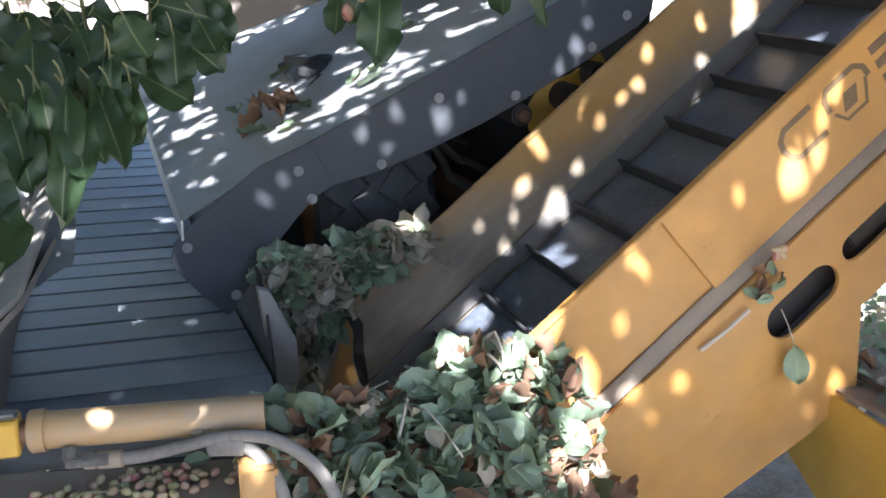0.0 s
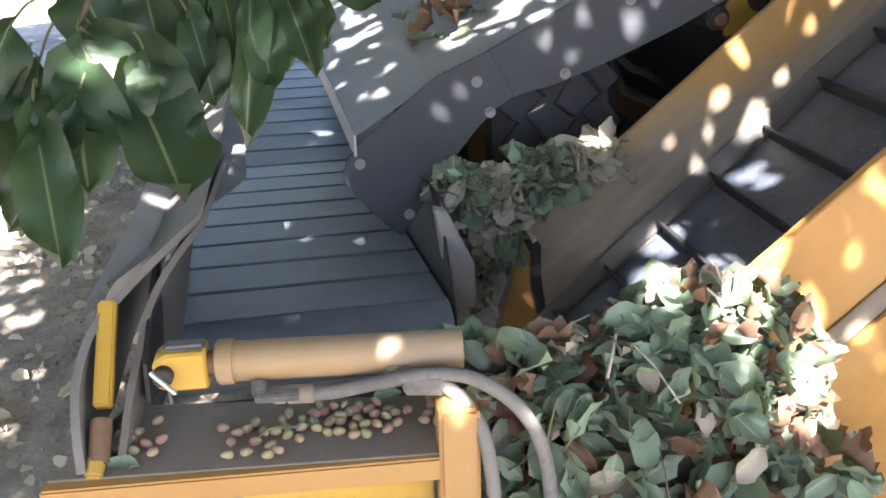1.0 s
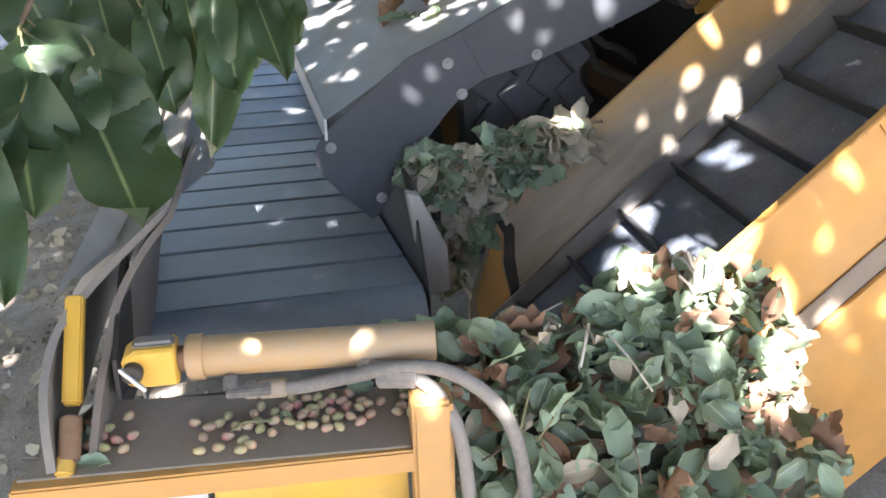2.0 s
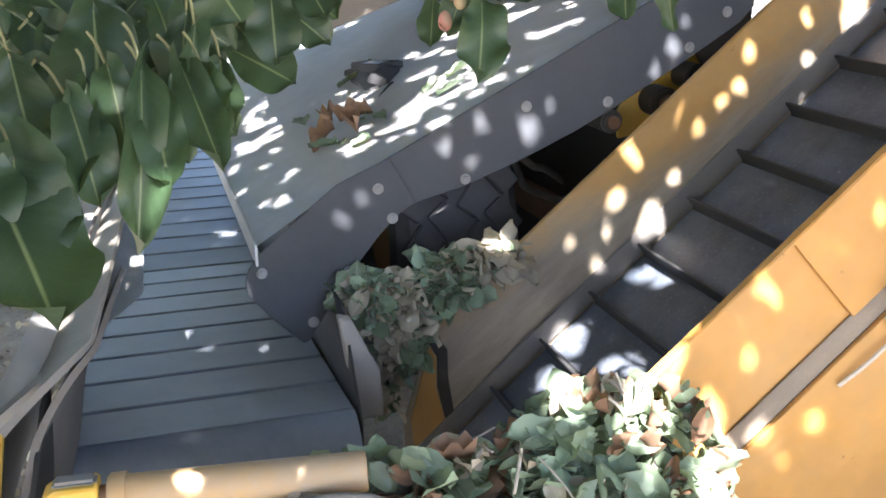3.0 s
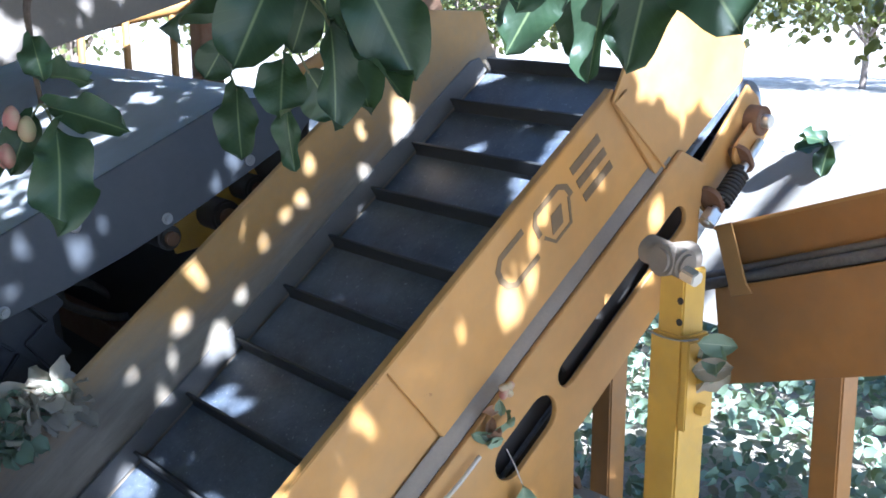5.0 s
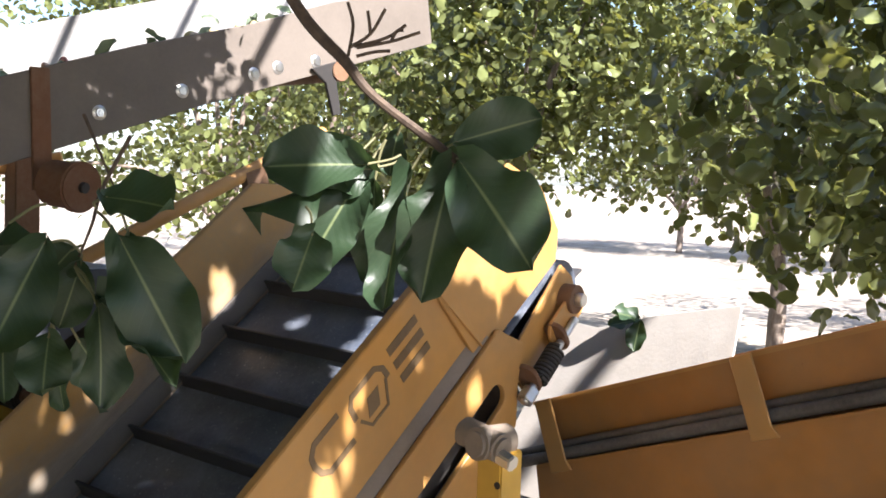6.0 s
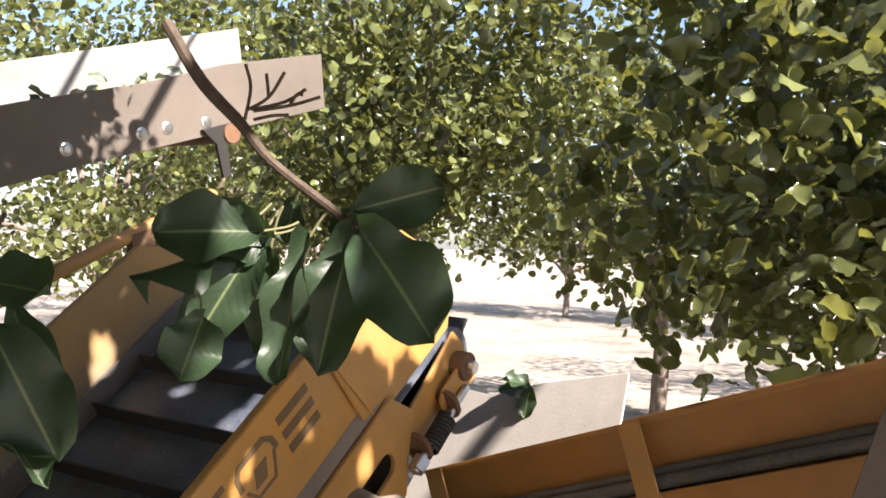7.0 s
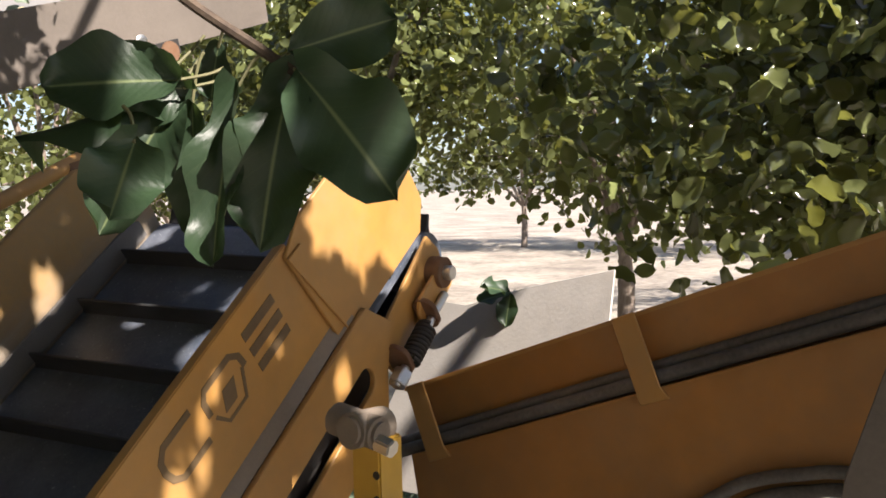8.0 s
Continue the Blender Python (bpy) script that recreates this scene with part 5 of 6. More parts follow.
def small_debris():
    rnd = random.Random(41)
    # pale bare stalk standing out of the heap
    e = empty("dry_stalk", PILE, "bleached dry fruit stalk standing in the leaf heap", "stalk")
    root = Vector((0.985, -0.545, 0.965))
    for tip in ((0.975, -0.560, 1.040), (0.985, -0.530, 1.032), (0.98, -0.515, 1.025), (0.99, -0.575, 1.01)):
        t = Vector(tip)
        part("stem", pipe([root, root.lerp(t, 0.5) + Vector((0.004, 0.003, 0.004)), t], 0.0028, 7, 5, 0.0018), PALETWIG, e)
    # thin stalks and sticks lying through the heap
    s = empty("loose_twigs", PILE, "thin brown and pale twigs tangled in the leaf heap", "twig")
    for k in range(26):
        c, r = rnd.choice((((0.99, -0.66, 0.74), (0.165, 0.245, 0.205)), ((0.96, -0.56, 0.86), (0.125, 0.175, 0.14)), ((1.00, -0.80, 0.80), (0.125, 0.105, 0.155))))
        p, n = surface_point(c, r, rnd, Vector((0.85, -0.2, 0.5)).normalized())
        d = Vector((rnd.gauss(0, 1), rnd.gauss(0, 1), rnd.gauss(0, 1))).normalized()
        d = (d - n * d.dot(n) * 0.7).normalized() * rnd.uniform(0.03, 0.075)
        part("twig", pipe([p - d, p + n * 0.008 + Vector((rnd.gauss(0, 0.006), rnd.gauss(0, 0.006), rnd.gauss(0, 0.006))), p + d], rnd.choice((0.0012, 0.0016, 0.0026)), 6, 4), rnd.choice((PALETWIG, TWIG, STALK)), s)
    # leaves caught behind the post's bolts
    b = empty("caught_leaves", POST, "withered pale and green leaves caught on the post", "leaf")
    for k in range(6):
        p = Vector((0.985 + 0.03 * rnd.random(), 0.275 + 0.03 * rnd.random(), 1.135 - 0.012 * k))
        lay_leaf(b, PALEL if k % 2 else WILT, p, Vector((0.6, -0.8, 0.3)), 0.062, rnd, 0.35)
    # leaves lying on the base and the shelf
    g = empty("swept_leaves", BASE, "dry and green leaves lying on the base box", "leaf")
    for k in range(34):
        p = Vector((rnd.uniform(0.35, 1.1), rnd.uniform(0.29, 0.41), 0.748 + rnd.random() * 0.012))
        lay_leaf(g, rnd.choice((WILT, PALEL, DRYL)), p, Vector((0, 0, 1)), rnd.uniform(0.035, 0.065), rnd, 0.4)
    f = empty("shelf_leaves", FRONT, "small green leaves and stalk on the dusty shelf", "leaf")
    for x, y, sz in ((1.055, -1.352, 0.04), (1.098, -1.345, 0.04), (0.985, -1.005, 0.045), (1.03, -0.93, 0.04), (1.045, -1.105, 0.025)):
        lay_leaf(f, WILT, Vector((x, y, 0.876)), Vector((0, 0, 1)), sz, rnd, 0.35)
    part("stalk", pipe([(1.07, -1.185, 0.874), (1.055, -1.16, 0.882), (1.05, -1.13, 0.878), (1.045, -1.105, 0.874)], 0.0018, 6, 5), STALK, f)


STALK = worn("leaf_stalk", (0.16, 0.17, 0.07), (0.2, 0.17, 0.09), 0.6, (0.4, 0.8))
small_debris()


# ---------------------------------------------------------------- trees
BROAD = tri_shape(length=1.0, width=0.42, cup=0.3, droop=0.2, wave=0.05, seed=5, nx=6, ny=2)


def tree(x, y, height, spread, leaves, seed, low=0.9, label="pistachio tree with a dense green crown", size=(0.06, 0.10), trunk=0.07, crown_c=None, lean=0.0, keep=None, cut=0.75, fine=False):
    rnd = random.Random(seed)
    rng = np.random.default_rng(seed)
    e = empty("pistachio_tree", Matrix.Translation((x, y, GROUND_Z)) @ Matrix.Scale(1.09 if y > 0 else 1.0, 4), label, "tree", "orchard trees")
    fork = low
    bm = pipe([(0, 0, -0.05), (0.02, 0.01, fork * 0.5), (lean, 0.02, fork)], trunk, 14, 6, trunk * 0.8, rough=0.3)
    part("trunk", bm, BARK, e)
    ends = []
    cc = Vector(crown_c or (0, 0, (low + height) / 2))
    nl = 9
    for k in range(nl):
        a = 2 * math.pi * k / nl + rnd.uniform(-0.3, 0.3)
        rr = spread * rnd.uniform(0.35, 0.95)
        tip = cc + Vector((rr * math.cos(a), rr * math.sin(a), rnd.uniform(-0.35, 0.55) * (height - low)))
        mid = Vector((lean, 0.02, fork)) * 0.5 + tip * 0.5 + Vector((rnd.gauss(0, 0.1), rnd.gauss(0, 0.1), 0.25))
        pts = [(lean, 0.02, fork - 0.04), tuple(Vector((lean, 0.02, fork)).lerp(mid, 0.5) + Vector((0, 0, 0.1))), tuple(mid), tuple(tip)]
        part("limb", pipe(pts, trunk * 0.5, 8, 6, 0.008, rough=0.3), BARK, e)
        ends += [mid, mid.lerp(tip, 0.5), tip]
        for _ in range(3):
            q = mid.lerp(tip, rnd.uniform(0, 1)) + Vector((rnd.gauss(0, 0.35), rnd.gauss(0, 0.35), rnd.gauss(0, 0.3))) * spread * 0.5
            ends.append(q)
    # leaf clumps round the shoots, open between them
    n_cl = max(40, leaves // 60)
    centres = []
    for k in range(n_cl):
        if k < len(ends):
            centres.append(ends[k])
            continue
        d = Vector((rnd.gauss(0, 1), rnd.gauss(0, 1), rnd.gauss(0, 1))).normalized() * rnd.random() ** 0.45
        centres.append(cc + Vector((d.x * spread, d.y * spread, d.z * (height - low) * 0.55)))
    cen = np.array([tuple(c) for c in centres])
    idx = rng.integers(0, len(cen), leaves)
    p = cen[idx] + np.clip(rng.normal(size=(leaves, 3)), -1.7, 1.7) * np.array([0.19, 0.19, 0.16]) * (0.6 + 0.4 * spread / 1.5)
    p = p[p[:, 2] > cut + rng.normal(size=len(p)) * 0.09 + 0.12 * np.sin(p[:, 0] * 3 + seed) * np.cos(p[:, 1] * 2.3)]
    if keep is not None:
        p = p[keep(p + np.array([x, y, GROUND_Z]))]
    leaf_cloud("crown", p, rng.uniform(*size, len(p)), CROWN_LEAF, e, seed, 0.5, BROAD if fine else None, None, 0.15)
    return e


tree(-1.83, 7.04, 3.6, 1.45, 6000, 11, 0.85, cut=0.72)
tree(2.10, 4.70, 3.4, 1.15, 6800, 12, 1.15, crown_c=(-0.75, -1.55, 1.75), trunk=0.085, size=(0.07, 0.115), cut=1.05, fine=True)
tree(1.39, 5.93, 3.4, 1.25, 4000, 26, 1.2, crown_c=(-1.25, -2.1, 2.2), trunk=0.06, size=(0.06, 0.105), cut=1.2, fine=True)
tree(-2.83, 4.78, 3.4, 1.2, 6500, 27, 1.2, crown_c=(0.3, -0.3, 2.2), trunk=0.055, size=(0.06, 0.10), cut=1.15, fine=True)
tree(3.43, 6.30, 3.6, 1.6, 5000, 13, 1.0, cut=0.9)
tree(0.82, 6.95, 3.6, 1.3, 2600, 23, 1.0, crown_c=(-0.6, -0.2, 2.5), cut=1.35)
tree(-4.52, 6.49, 3.8, 1.9, 7000, 14, 0.9, cut=1.05)
tree(-6.75, 4.88, 3.8, 2.0, 8000, 15, 0.9, cut=0.85)
tree(-8.7, 7.4, 4.4, 2.3, 7000, 17, 0.9, cut=1.0)
tree(0.8, 11.0, 4.4, 2.2, 5000, 19, 0.9, cut=1.2)
tree(-12.5, 11.0, 5.0, 2.8, 6000, 20, 0.8, cut=0.9, size=(0.09, 0.14))
tree(-9.5, 2.5, 4.2, 2.2, 6000, 21, 0.8, cut=0.8)
tree(-10.5, -3.0, 4.2, 2.4, 5000, 22, 0.8, cut=0.8)
tree(-4.5, 19.5, 6.0, 3.4, 6000, 24, 0.9, cut=1.2, size=(0.11, 0.17))
tree(-10.0, 19.0, 6.0, 3.4, 6000, 25, 0.9, cut=1.1, size=(0.11, 0.17))
tree(-15.0, 16.0, 6.0, 3.4, 6000, 28, 0.9, cut=1.1, size=(0.11, 0.17))
tree(0.5, 19.0, 6.0, 3.4, 5000, 29, 0.9, cut=1.2, size=(0.11, 0.17))

# unseen row added behind to close the lane and block low sky light
tree(0.6, -5.0, 4.2, 2.0, 5000, 41, 0.7, cut=0.5, size=(0.10, 0.16))
tree(4.0, -5.2, 4.2, 2.0, 5000, 42, 0.7, cut=0.5, size=(0.10, 0.16))
tree(-3.4, -5.4, 4.2, 2.0, 5000, 43, 0.7, cut=0.5, size=(0.10, 0.16))
tree(7.8, -3.6, 3.8, 1.8, 4500, 44, 0.7, cut=0.5, size=(0.10, 0.16))
# unseen tree on the sunward side, added to cast shade on the near crowns
tree(4.80, 3.22, 6.0, 1.7, 5000, 45, 2.6, cut=2.4, size=(0.09, 0.14))

# sun gaps in the leaf roof: places on the machine that stand in full light, each with the gap's half width
GAPS, GAP_R = [], []


def sunlit(place, r):
    GAPS.append(tuple(place))
    GAP_R.append(r)


ON_WALL = [(-0.06, -0.05, 0.017), (-0.112, -0.052, 0.006), (0.308, 0.059, 0.005), (0.254, 0.056, 0.004), (0.163, 0.130, 0.006), (0.069, 0.084, 0.001), (0.059, -0.001, 0.001), (-0.472, -0.034, 0.007),
           (0.531, 0.095, 0.003), (0.485, -0.025, 0.001), (0.255, -0.048, 0.001), (-0.082, 0.064, 0.001), (-0.253, -0.10, 0.001), (0.641, -0.021, 0.014), (0.662, 0.039, 0.005), (0.673, -0.008, 0.016), (0.611, -0.028, 0.003)]
ON_BELT = [(0.069, -0.154, 0.014), (0.154, -0.154, 0.003), (0.056, -0.39, 0.034), (0.273, -0.381, 0.034), (0.144, -0.485, 0.036), (0.246, -0.448, 0.03), (0.10, -0.32, 0.012), (0.36, -0.42, 0.03), (0.183, 0.68, 0.010), (0.026, 0.944, 0.021), (0.29, 0.805, 0.002)]
ON_SIDE = [(-0.132, 0.175, 0.004), (0.207, 0.08, 0.010), (0.265, 0.069, 0.004), (0.307, 0.124, 0.001), (0.085, 0.119, 0.001), (-0.214, 0.159, 0.001), (-0.229, 0.092, 0.001), (-0.307, 0.19, 0.001), (-0.228, -0.098, 0.001),
           (-0.308, -0.043, 0.001), (-0.313, -0.121, 0.002), (0.034, -0.376, 0.001), (-0.001, -0.288, 0.002), (0.312, -0.199, 0.001), (0.566, -0.09, 0.015), (0.477, -0.178, 0.007), (0.353, -0.141, 0.001)]
ON_HEAD = [(0.797, 0.175, 0.05), (0.80, 0.089, 0.045), (0.881, -0.03, 0.045), (0.973, 0.006, 0.055), (0.864, 0.065, 0.05), (0.74, 0.14, 0.035), (0.76, 0.20, 0.03), (0.90, 0.15, 0.06), (0.70, 0.17, 0.02)]
ON_SKIRT = [(-0.465, 1.204, 0.004), (-0.348, 1.173, 0.005), (-0.365, 1.20, 0.001), (-0.012, 1.35, 0.004), (0.02, 1.392, 0.001), (-0.775, 1.015, 0.0), (-0.725, 1.055, 0.0),
            (-0.305, 1.244, 0.0), (-0.546, 1.16, 0.0), (-0.483, 1.119, 0.0), (-0.057, 1.296, 0.001), (-0.985, 0.866, 0.002)]
ON_DECK = [(-0.909, -0.835, 0.009), (-0.696, -0.893, 0.005), (-1.025, -0.794, 0.006), (-0.417, -0.882, 0.003), (-0.308, -0.95, 0.002), (-1.239, -0.692, 0.008), (-1.5, -0.42, 0.010), (-1.34, -0.492, 0.008), (-0.217, -0.559, 0.002),
           (-0.238, -0.505, 0.003), (-0.152, -0.207, 0.003), (-0.119, -0.166, 0.003), (-0.295, -0.445, 0.001), (-0.601, -0.182, 0.002), (-0.135, -0.919, 0.002), (-0.723, -0.521, 0.001), (-0.511, -0.84, 0.003), (0.0, -0.341, 0.003)]
for u, v, r in ON_WALL:
    sunlit(ELEV @ Vector((u, v, -0.004)), r)
for u, v, r in ON_BELT:
    sunlit(ELEV @ Vector((v, RUN_N, u)), r)
for u, v, r in ON_SIDE + ON_HEAD:
    sunlit(ELEV @ Vector((u, v, 0.768)), r)
for u, v, r in ON_SKIRT:
    sunlit(HOOD @ Vector((SKIRT_X, u, v)), r)
for u, v, r in ON_DECK:
    sunlit(HOOD @ Vector((u, v, deck_z(u, v))), r)
SPOTS = random.Random(19)
for _ in range(12):
    sunlit(ELEV @ Vector((SPOTS.uniform(-0.5, 0.8), SPOTS.uniform(-0.04, 0.14), -0.004)), 0.0)
for _ in range(5):
    sunlit(ELEV @ Vector((SPOTS.uniform(-0.55, 0.6), SPOTS.uniform(-0.32, 0.18), 0.775)), 0.0)
# the rubber sheet beside the feed belt
for x, y, r in ((-0.30, -1.25, 0.008), (-0.62, -1.215, 0.012), (0.08, -1.25, 0.008), (-0.10, -1.205, 0.006), (-0.9, -1.20, 0.014), (0.30, -1.33, 0.008), (-0.45, -1.28, 0.010), (-0.2, -1.30, 0.006)):
    sunlit(MACH @ Vector((x, y, 0.93)), r)
# the crest of the leaf heap, the ram's end and the chute
for p, r in (((0.86, -0.46, 0.955), 0.085), ((0.90, -0.40, 0.915), 0.085), ((0.84, -0.55, 0.955), 0.05), ((0.95, -0.42, 0.84), 0.07)):
    sunlit(MACH @ Vector(p), r)
for p, r in (((1.102, -0.918, 0.921), 0.010), ((1.06, -1.00, 0.99), 0.004), ((1.05, -1.13, 0.998), 0.006), ((1.12, -0.82, 0.90), 0.006)):
    sunlit(FRONT @ Vector(p), r)
for p, r in (((0.0, -0.43, 0.905), 0.010), ((0.02, -0.40, 0.90), 0.006)):
    sunlit(MACH @ Vector(p), r)
sunlit(CHUTE @ Vector((0.62, 1.10, 1.28)), 0.26)
FLECKS = random.Random(77)
for _ in range(120):
    # flecks come in loose families, as light falls through one torn place in the crown
    gx, gy = FLECKS.uniform(-2.2, 0.0), FLECKS.uniform(-0.95, 0.10)
    for _k in range(FLECKS.randint(1, 5)):
        x, y = gx + FLECKS.gauss(0, 0.07), gy + FLECKS.gauss(0, 0.07)
        sunlit(HOOD @ Vector((x, y, deck_z(x, y))), FLECKS.choice((0.0, 0.001, 0.003, 0.006)))
for _ in range(15):
    gx, gy = FLECKS.uniform(-1.5, 1.3), FLECKS.uniform(-2.5, -1.45)
    for _k in range(FLECKS.randint(2, 6)):
        sunlit((gx + FLECKS.gauss(0, 0.1), gy + FLECKS.gauss(0, 0.1), 0.3), FLECKS.choice((0.001, 0.004, 0.008, 0.014)))
# the discharge belt's far side stands clear of the crown
for gy in (0.2, 0.5, 0.8, 1.1, 1.4):
    sunlit(DISCH @ Vector((-0.96, gy, 2.0)), 0.17)


def sun_gaps(base, tip, sizes):
    """Keeps the leaves that stand clear of the roof's gaps."""
    ok = np.ones(len(base), dtype=bool)
    s = np.array(SUN_DIR)
    e1 = np.cross(s, (0, 1.0, 0))
    e1 /= np.linalg.norm(e1)
    e2 = np.cross(s, e1)
    flat = np.stack([e1, e2], axis=1)
    b2, d2 = base @ flat, (tip - base) @ flat
    run = (d2 ** 2).sum(axis=1) + 1e-9
    half = sizes * 0.27
    for g, r in zip(GAPS, GAP_R):
        rel = np.array(g) @ flat - b2
        f = np.clip((rel * d2).sum(axis=1) / run, 0, 1)
        away = np.linalg.norm(rel - f[:, None] * d2, axis=1)
        ok &= away > r + half
    return ok


def roof_tree():
    """The tree under which the machine stands: trunk behind, crown overhead, reaching out above the machine."""
    rng = np.random.default_rng(31)
    rnd = random.Random(31)
    e = empty("pistachio_tree", Matrix.Translation((4.6, -1.9, GROUND_Z)), "large pistachio tree whose crown shades the machine", "tree", "orchard trees")
    part("trunk", pipe([(0, 0, -0.05), (0.03, 0.0, 0.6), (0.0, 0.05, 1.2)], 0.11, 16, 6, 0.09, rough=0.3), BARK, e)
    base = np.array([4.6, -1.9, GROUND_Z])
    for k in range(12):
        a = rnd.uniform(0, 6.28)
        tip = Vector((-2.6 + 2.6 * math.cos(a), 1.5 + 2.4 * math.sin(a), rnd.uniform(2.9, 3.6)))
        part("limb", pipe([(0, 0.05, 1.15), tuple(tip * 0.3 + Vector((0, 0, 1.0))), tuple(tip * 0.65 + Vector((0, 0, 0.8))), tuple(tip)], 0.05, 8, 6, 0.008, rough=0.3), BARK, e)
    s = np.array(SUN_DIR)

    def layer(n, lo, hi, clump):
        """Leaves of the roof whose shade falls between lo and hi, with small ragged openings."""
        m = n // 18
        g = rng.uniform(lo, hi, (m, 2))
        hh = rng.uniform(1.5, 2.5, m)
        cen = np.column_stack([g[:, 0] + s[0] / s[2] * hh, g[:, 1] + s[1] / s[2] * hh, 1.0 + hh])
        return cen[rng.integers(0, m, n)] + rng.normal(size=(n, 3)) * clump

    p = np.concatenate([layer(105000, (-2.4, -2.3), (2.4, 0.80), (0.12, 0.12, 0.09)), layer(24000, (-7.0, -5.0), (-1.6, 0.6), (0.2, 0.2, 0.12)), layer(9000, (-1.0, 0.6), (2.6, 1.3), (0.13, 0.13, 0.1))])
    leaf_cloud("crown", p - base, np.concatenate([rng.uniform(0.042, 0.066, 105000), rng.uniform(0.10, 0.15, 24000), rng.uniform(0.042, 0.066, 9000)]), CROWN_LEAF, e, 31, 0.25, None, lambda a, b, w: sun_gaps(a + base, b + base, w))


roof_tree()


# ---------------------------------------------------------------- near sprays of leaves
def spray(name, label, rows, twig, seed, fill=0, thick=0.0042):
    rnd = random.Random(seed)
    rows = list(rows)
    for r in rows[:fill]:
        # a second leaf of the same leaf-stalk, turned aside
        b, t = Vector(r[:3]), Vector(r[3:6])
        b2 = b + Vector((rnd.gauss(-0.012, 0.01), rnd.gauss(0, 0.012), rnd.gauss(0.006, 0.01)))
        t2 = b2 + (t - b) * rnd.uniform(0.75, 1.0) + Vector((rnd.gauss(0, 0.025), rnd.gauss(0, 0.025), rnd.gauss(0, 0.02)))
        rows.append((*b2, *t2, r[6] * rnd.uniform(0.8, 1.05)))
    e = empty(name, Matrix.Identity(4), label, "branch", "near sprays")
    eye = Vector((2.15, -1.05, 1.63))
    if twig:
        part("twig", pipe(twig, thick, 8, 6, thick * 0.55, rough=0.35), TWIG, e)
    for k, (bx, by, bz, tx, ty, tz, w) in enumerate(rows):
        b, t = Vector((bx, by, bz)), Vector((tx, ty, tz))
        d = t - b
        L = d.length
        d.normalize()
        up = (eye - b).normalized() + Vector((rnd.gauss(0, 0.35), rnd.gauss(0, 0.35), rnd.gauss(0.25, 0.25)))
        up = (up - d * up.dot(d)).normalized()
        m = Matrix((d, up.cross(d), up)).transposed().to_4x4()
        m.translation = b
        o = new("leaf", FRESH[(k * 3) % 5])
        o.parent = e
        o.matrix_basis = m @ Matrix.Diagonal((L * 1.03, w * 2.05, L, 1))
        if twig:
            near = min((Vector(q) for q in smooth_path(twig, 6)), key=lambda q: (q - b).length)
            gap = (near - b).length
            if gap > 0.004:
                # a short curved stalk that leaves the blade in line with its midrib
                end = near if gap < 0.035 else b - d * 0.02 + (near - b).normalized() * 0.012
                part("leaf_stalk", pipe([tuple(end), tuple((end + b) / 2 - d * 0.004), tuple(b + d * 0.004)], 0.0011, 6, 4), STALK, e)
    return e



SPRAY_A = [
    (1.517, -1.197, 1.465, 1.594, -1.152, 1.398, 0.059), (1.530, -1.226, 1.478, 1.599, -1.224, 1.419, 0.061),
    (1.562, -1.254, 1.449, 1.639, -1.231, 1.375, 0.035), (1.488, -1.279, 1.462, 1.549, -1.271, 1.373, 0.044),
    (1.442, -1.158, 1.496, 1.489, -1.139, 1.440, 0.032), (1.422, -1.108, 1.502, 1.473, -1.097, 1.438, 0.029),
    (1.402, -1.071, 1.506, 1.441, -1.065, 1.469, 0.027), (1.480, -1.229, 1.490, 1.522, -1.159, 1.460, 0.038),
    (1.492, -1.279, 1.503, 1.538, -1.305, 1.441, 0.043), (1.416, -1.133, 1.511, 1.460, -1.121, 1.462, 0.030),
    (1.426, -1.192, 1.524, 1.452, -1.184, 1.465, 0.038), (1.438, -1.242, 1.536, 1.485, -1.217, 1.483, 0.045),
]
TWIG_A = [(1.40, -1.10, 1.74), (1.43, -1.14, 1.65), (1.46, -1.19, 1.57), (1.49, -1.23, 1.50)]
SPRAY_A2 = [
    (1.351, -1.145, 1.550, 1.418, -1.143, 1.459, 0.054),
    (1.306, -1.082, 1.537, 1.339, -1.098, 1.480, 0.035),
    (1.332, -1.076, 1.528, 1.370, -1.089, 1.450, 0.027),
    (1.322, -1.060, 1.499, 1.357, -1.064, 1.446, 0.031),
    (1.298, -1.111, 1.458, 1.331, -1.096, 1.431, 0.028),
    (1.356, -1.132, 1.462, 1.384, -1.144, 1.425, 0.030),
    (1.303, -1.061, 1.568, 1.317, -1.048, 1.529, 0.043),
    (1.257, -1.015, 1.545, 1.291, -1.017, 1.496, 0.038),
    (1.240, -0.987, 1.556, 1.273, -0.972, 1.525, 0.030),
    (1.272, -1.112, 1.556, 1.312, -1.088, 1.507, 0.032),
    (1.361, -1.175, 1.483, 1.395, -1.181, 1.428, 0.033),
    (1.325, -1.185, 1.527, 1.365, -1.161, 1.480, 0.041),
]
# leaves in turn along the shoots that hang from the branch
SHOOTS = (((1.182, -1.039, 1.583), (1.233, -1.056, 1.494)),
          ((1.24, -1.107, 1.584), (1.298, -1.107, 1.476)),
          ((1.277, -1.176, 1.585), (1.341, -1.163, 1.459)),
          ((1.153, -0.978, 1.588), (1.194, -1.01, 1.527)),
          ((1.301, -1.208, 1.586), (1.357, -1.206, 1.476)),
          ((1.102, -1.159, 1.576), (1.16, -1.144, 1.495)))


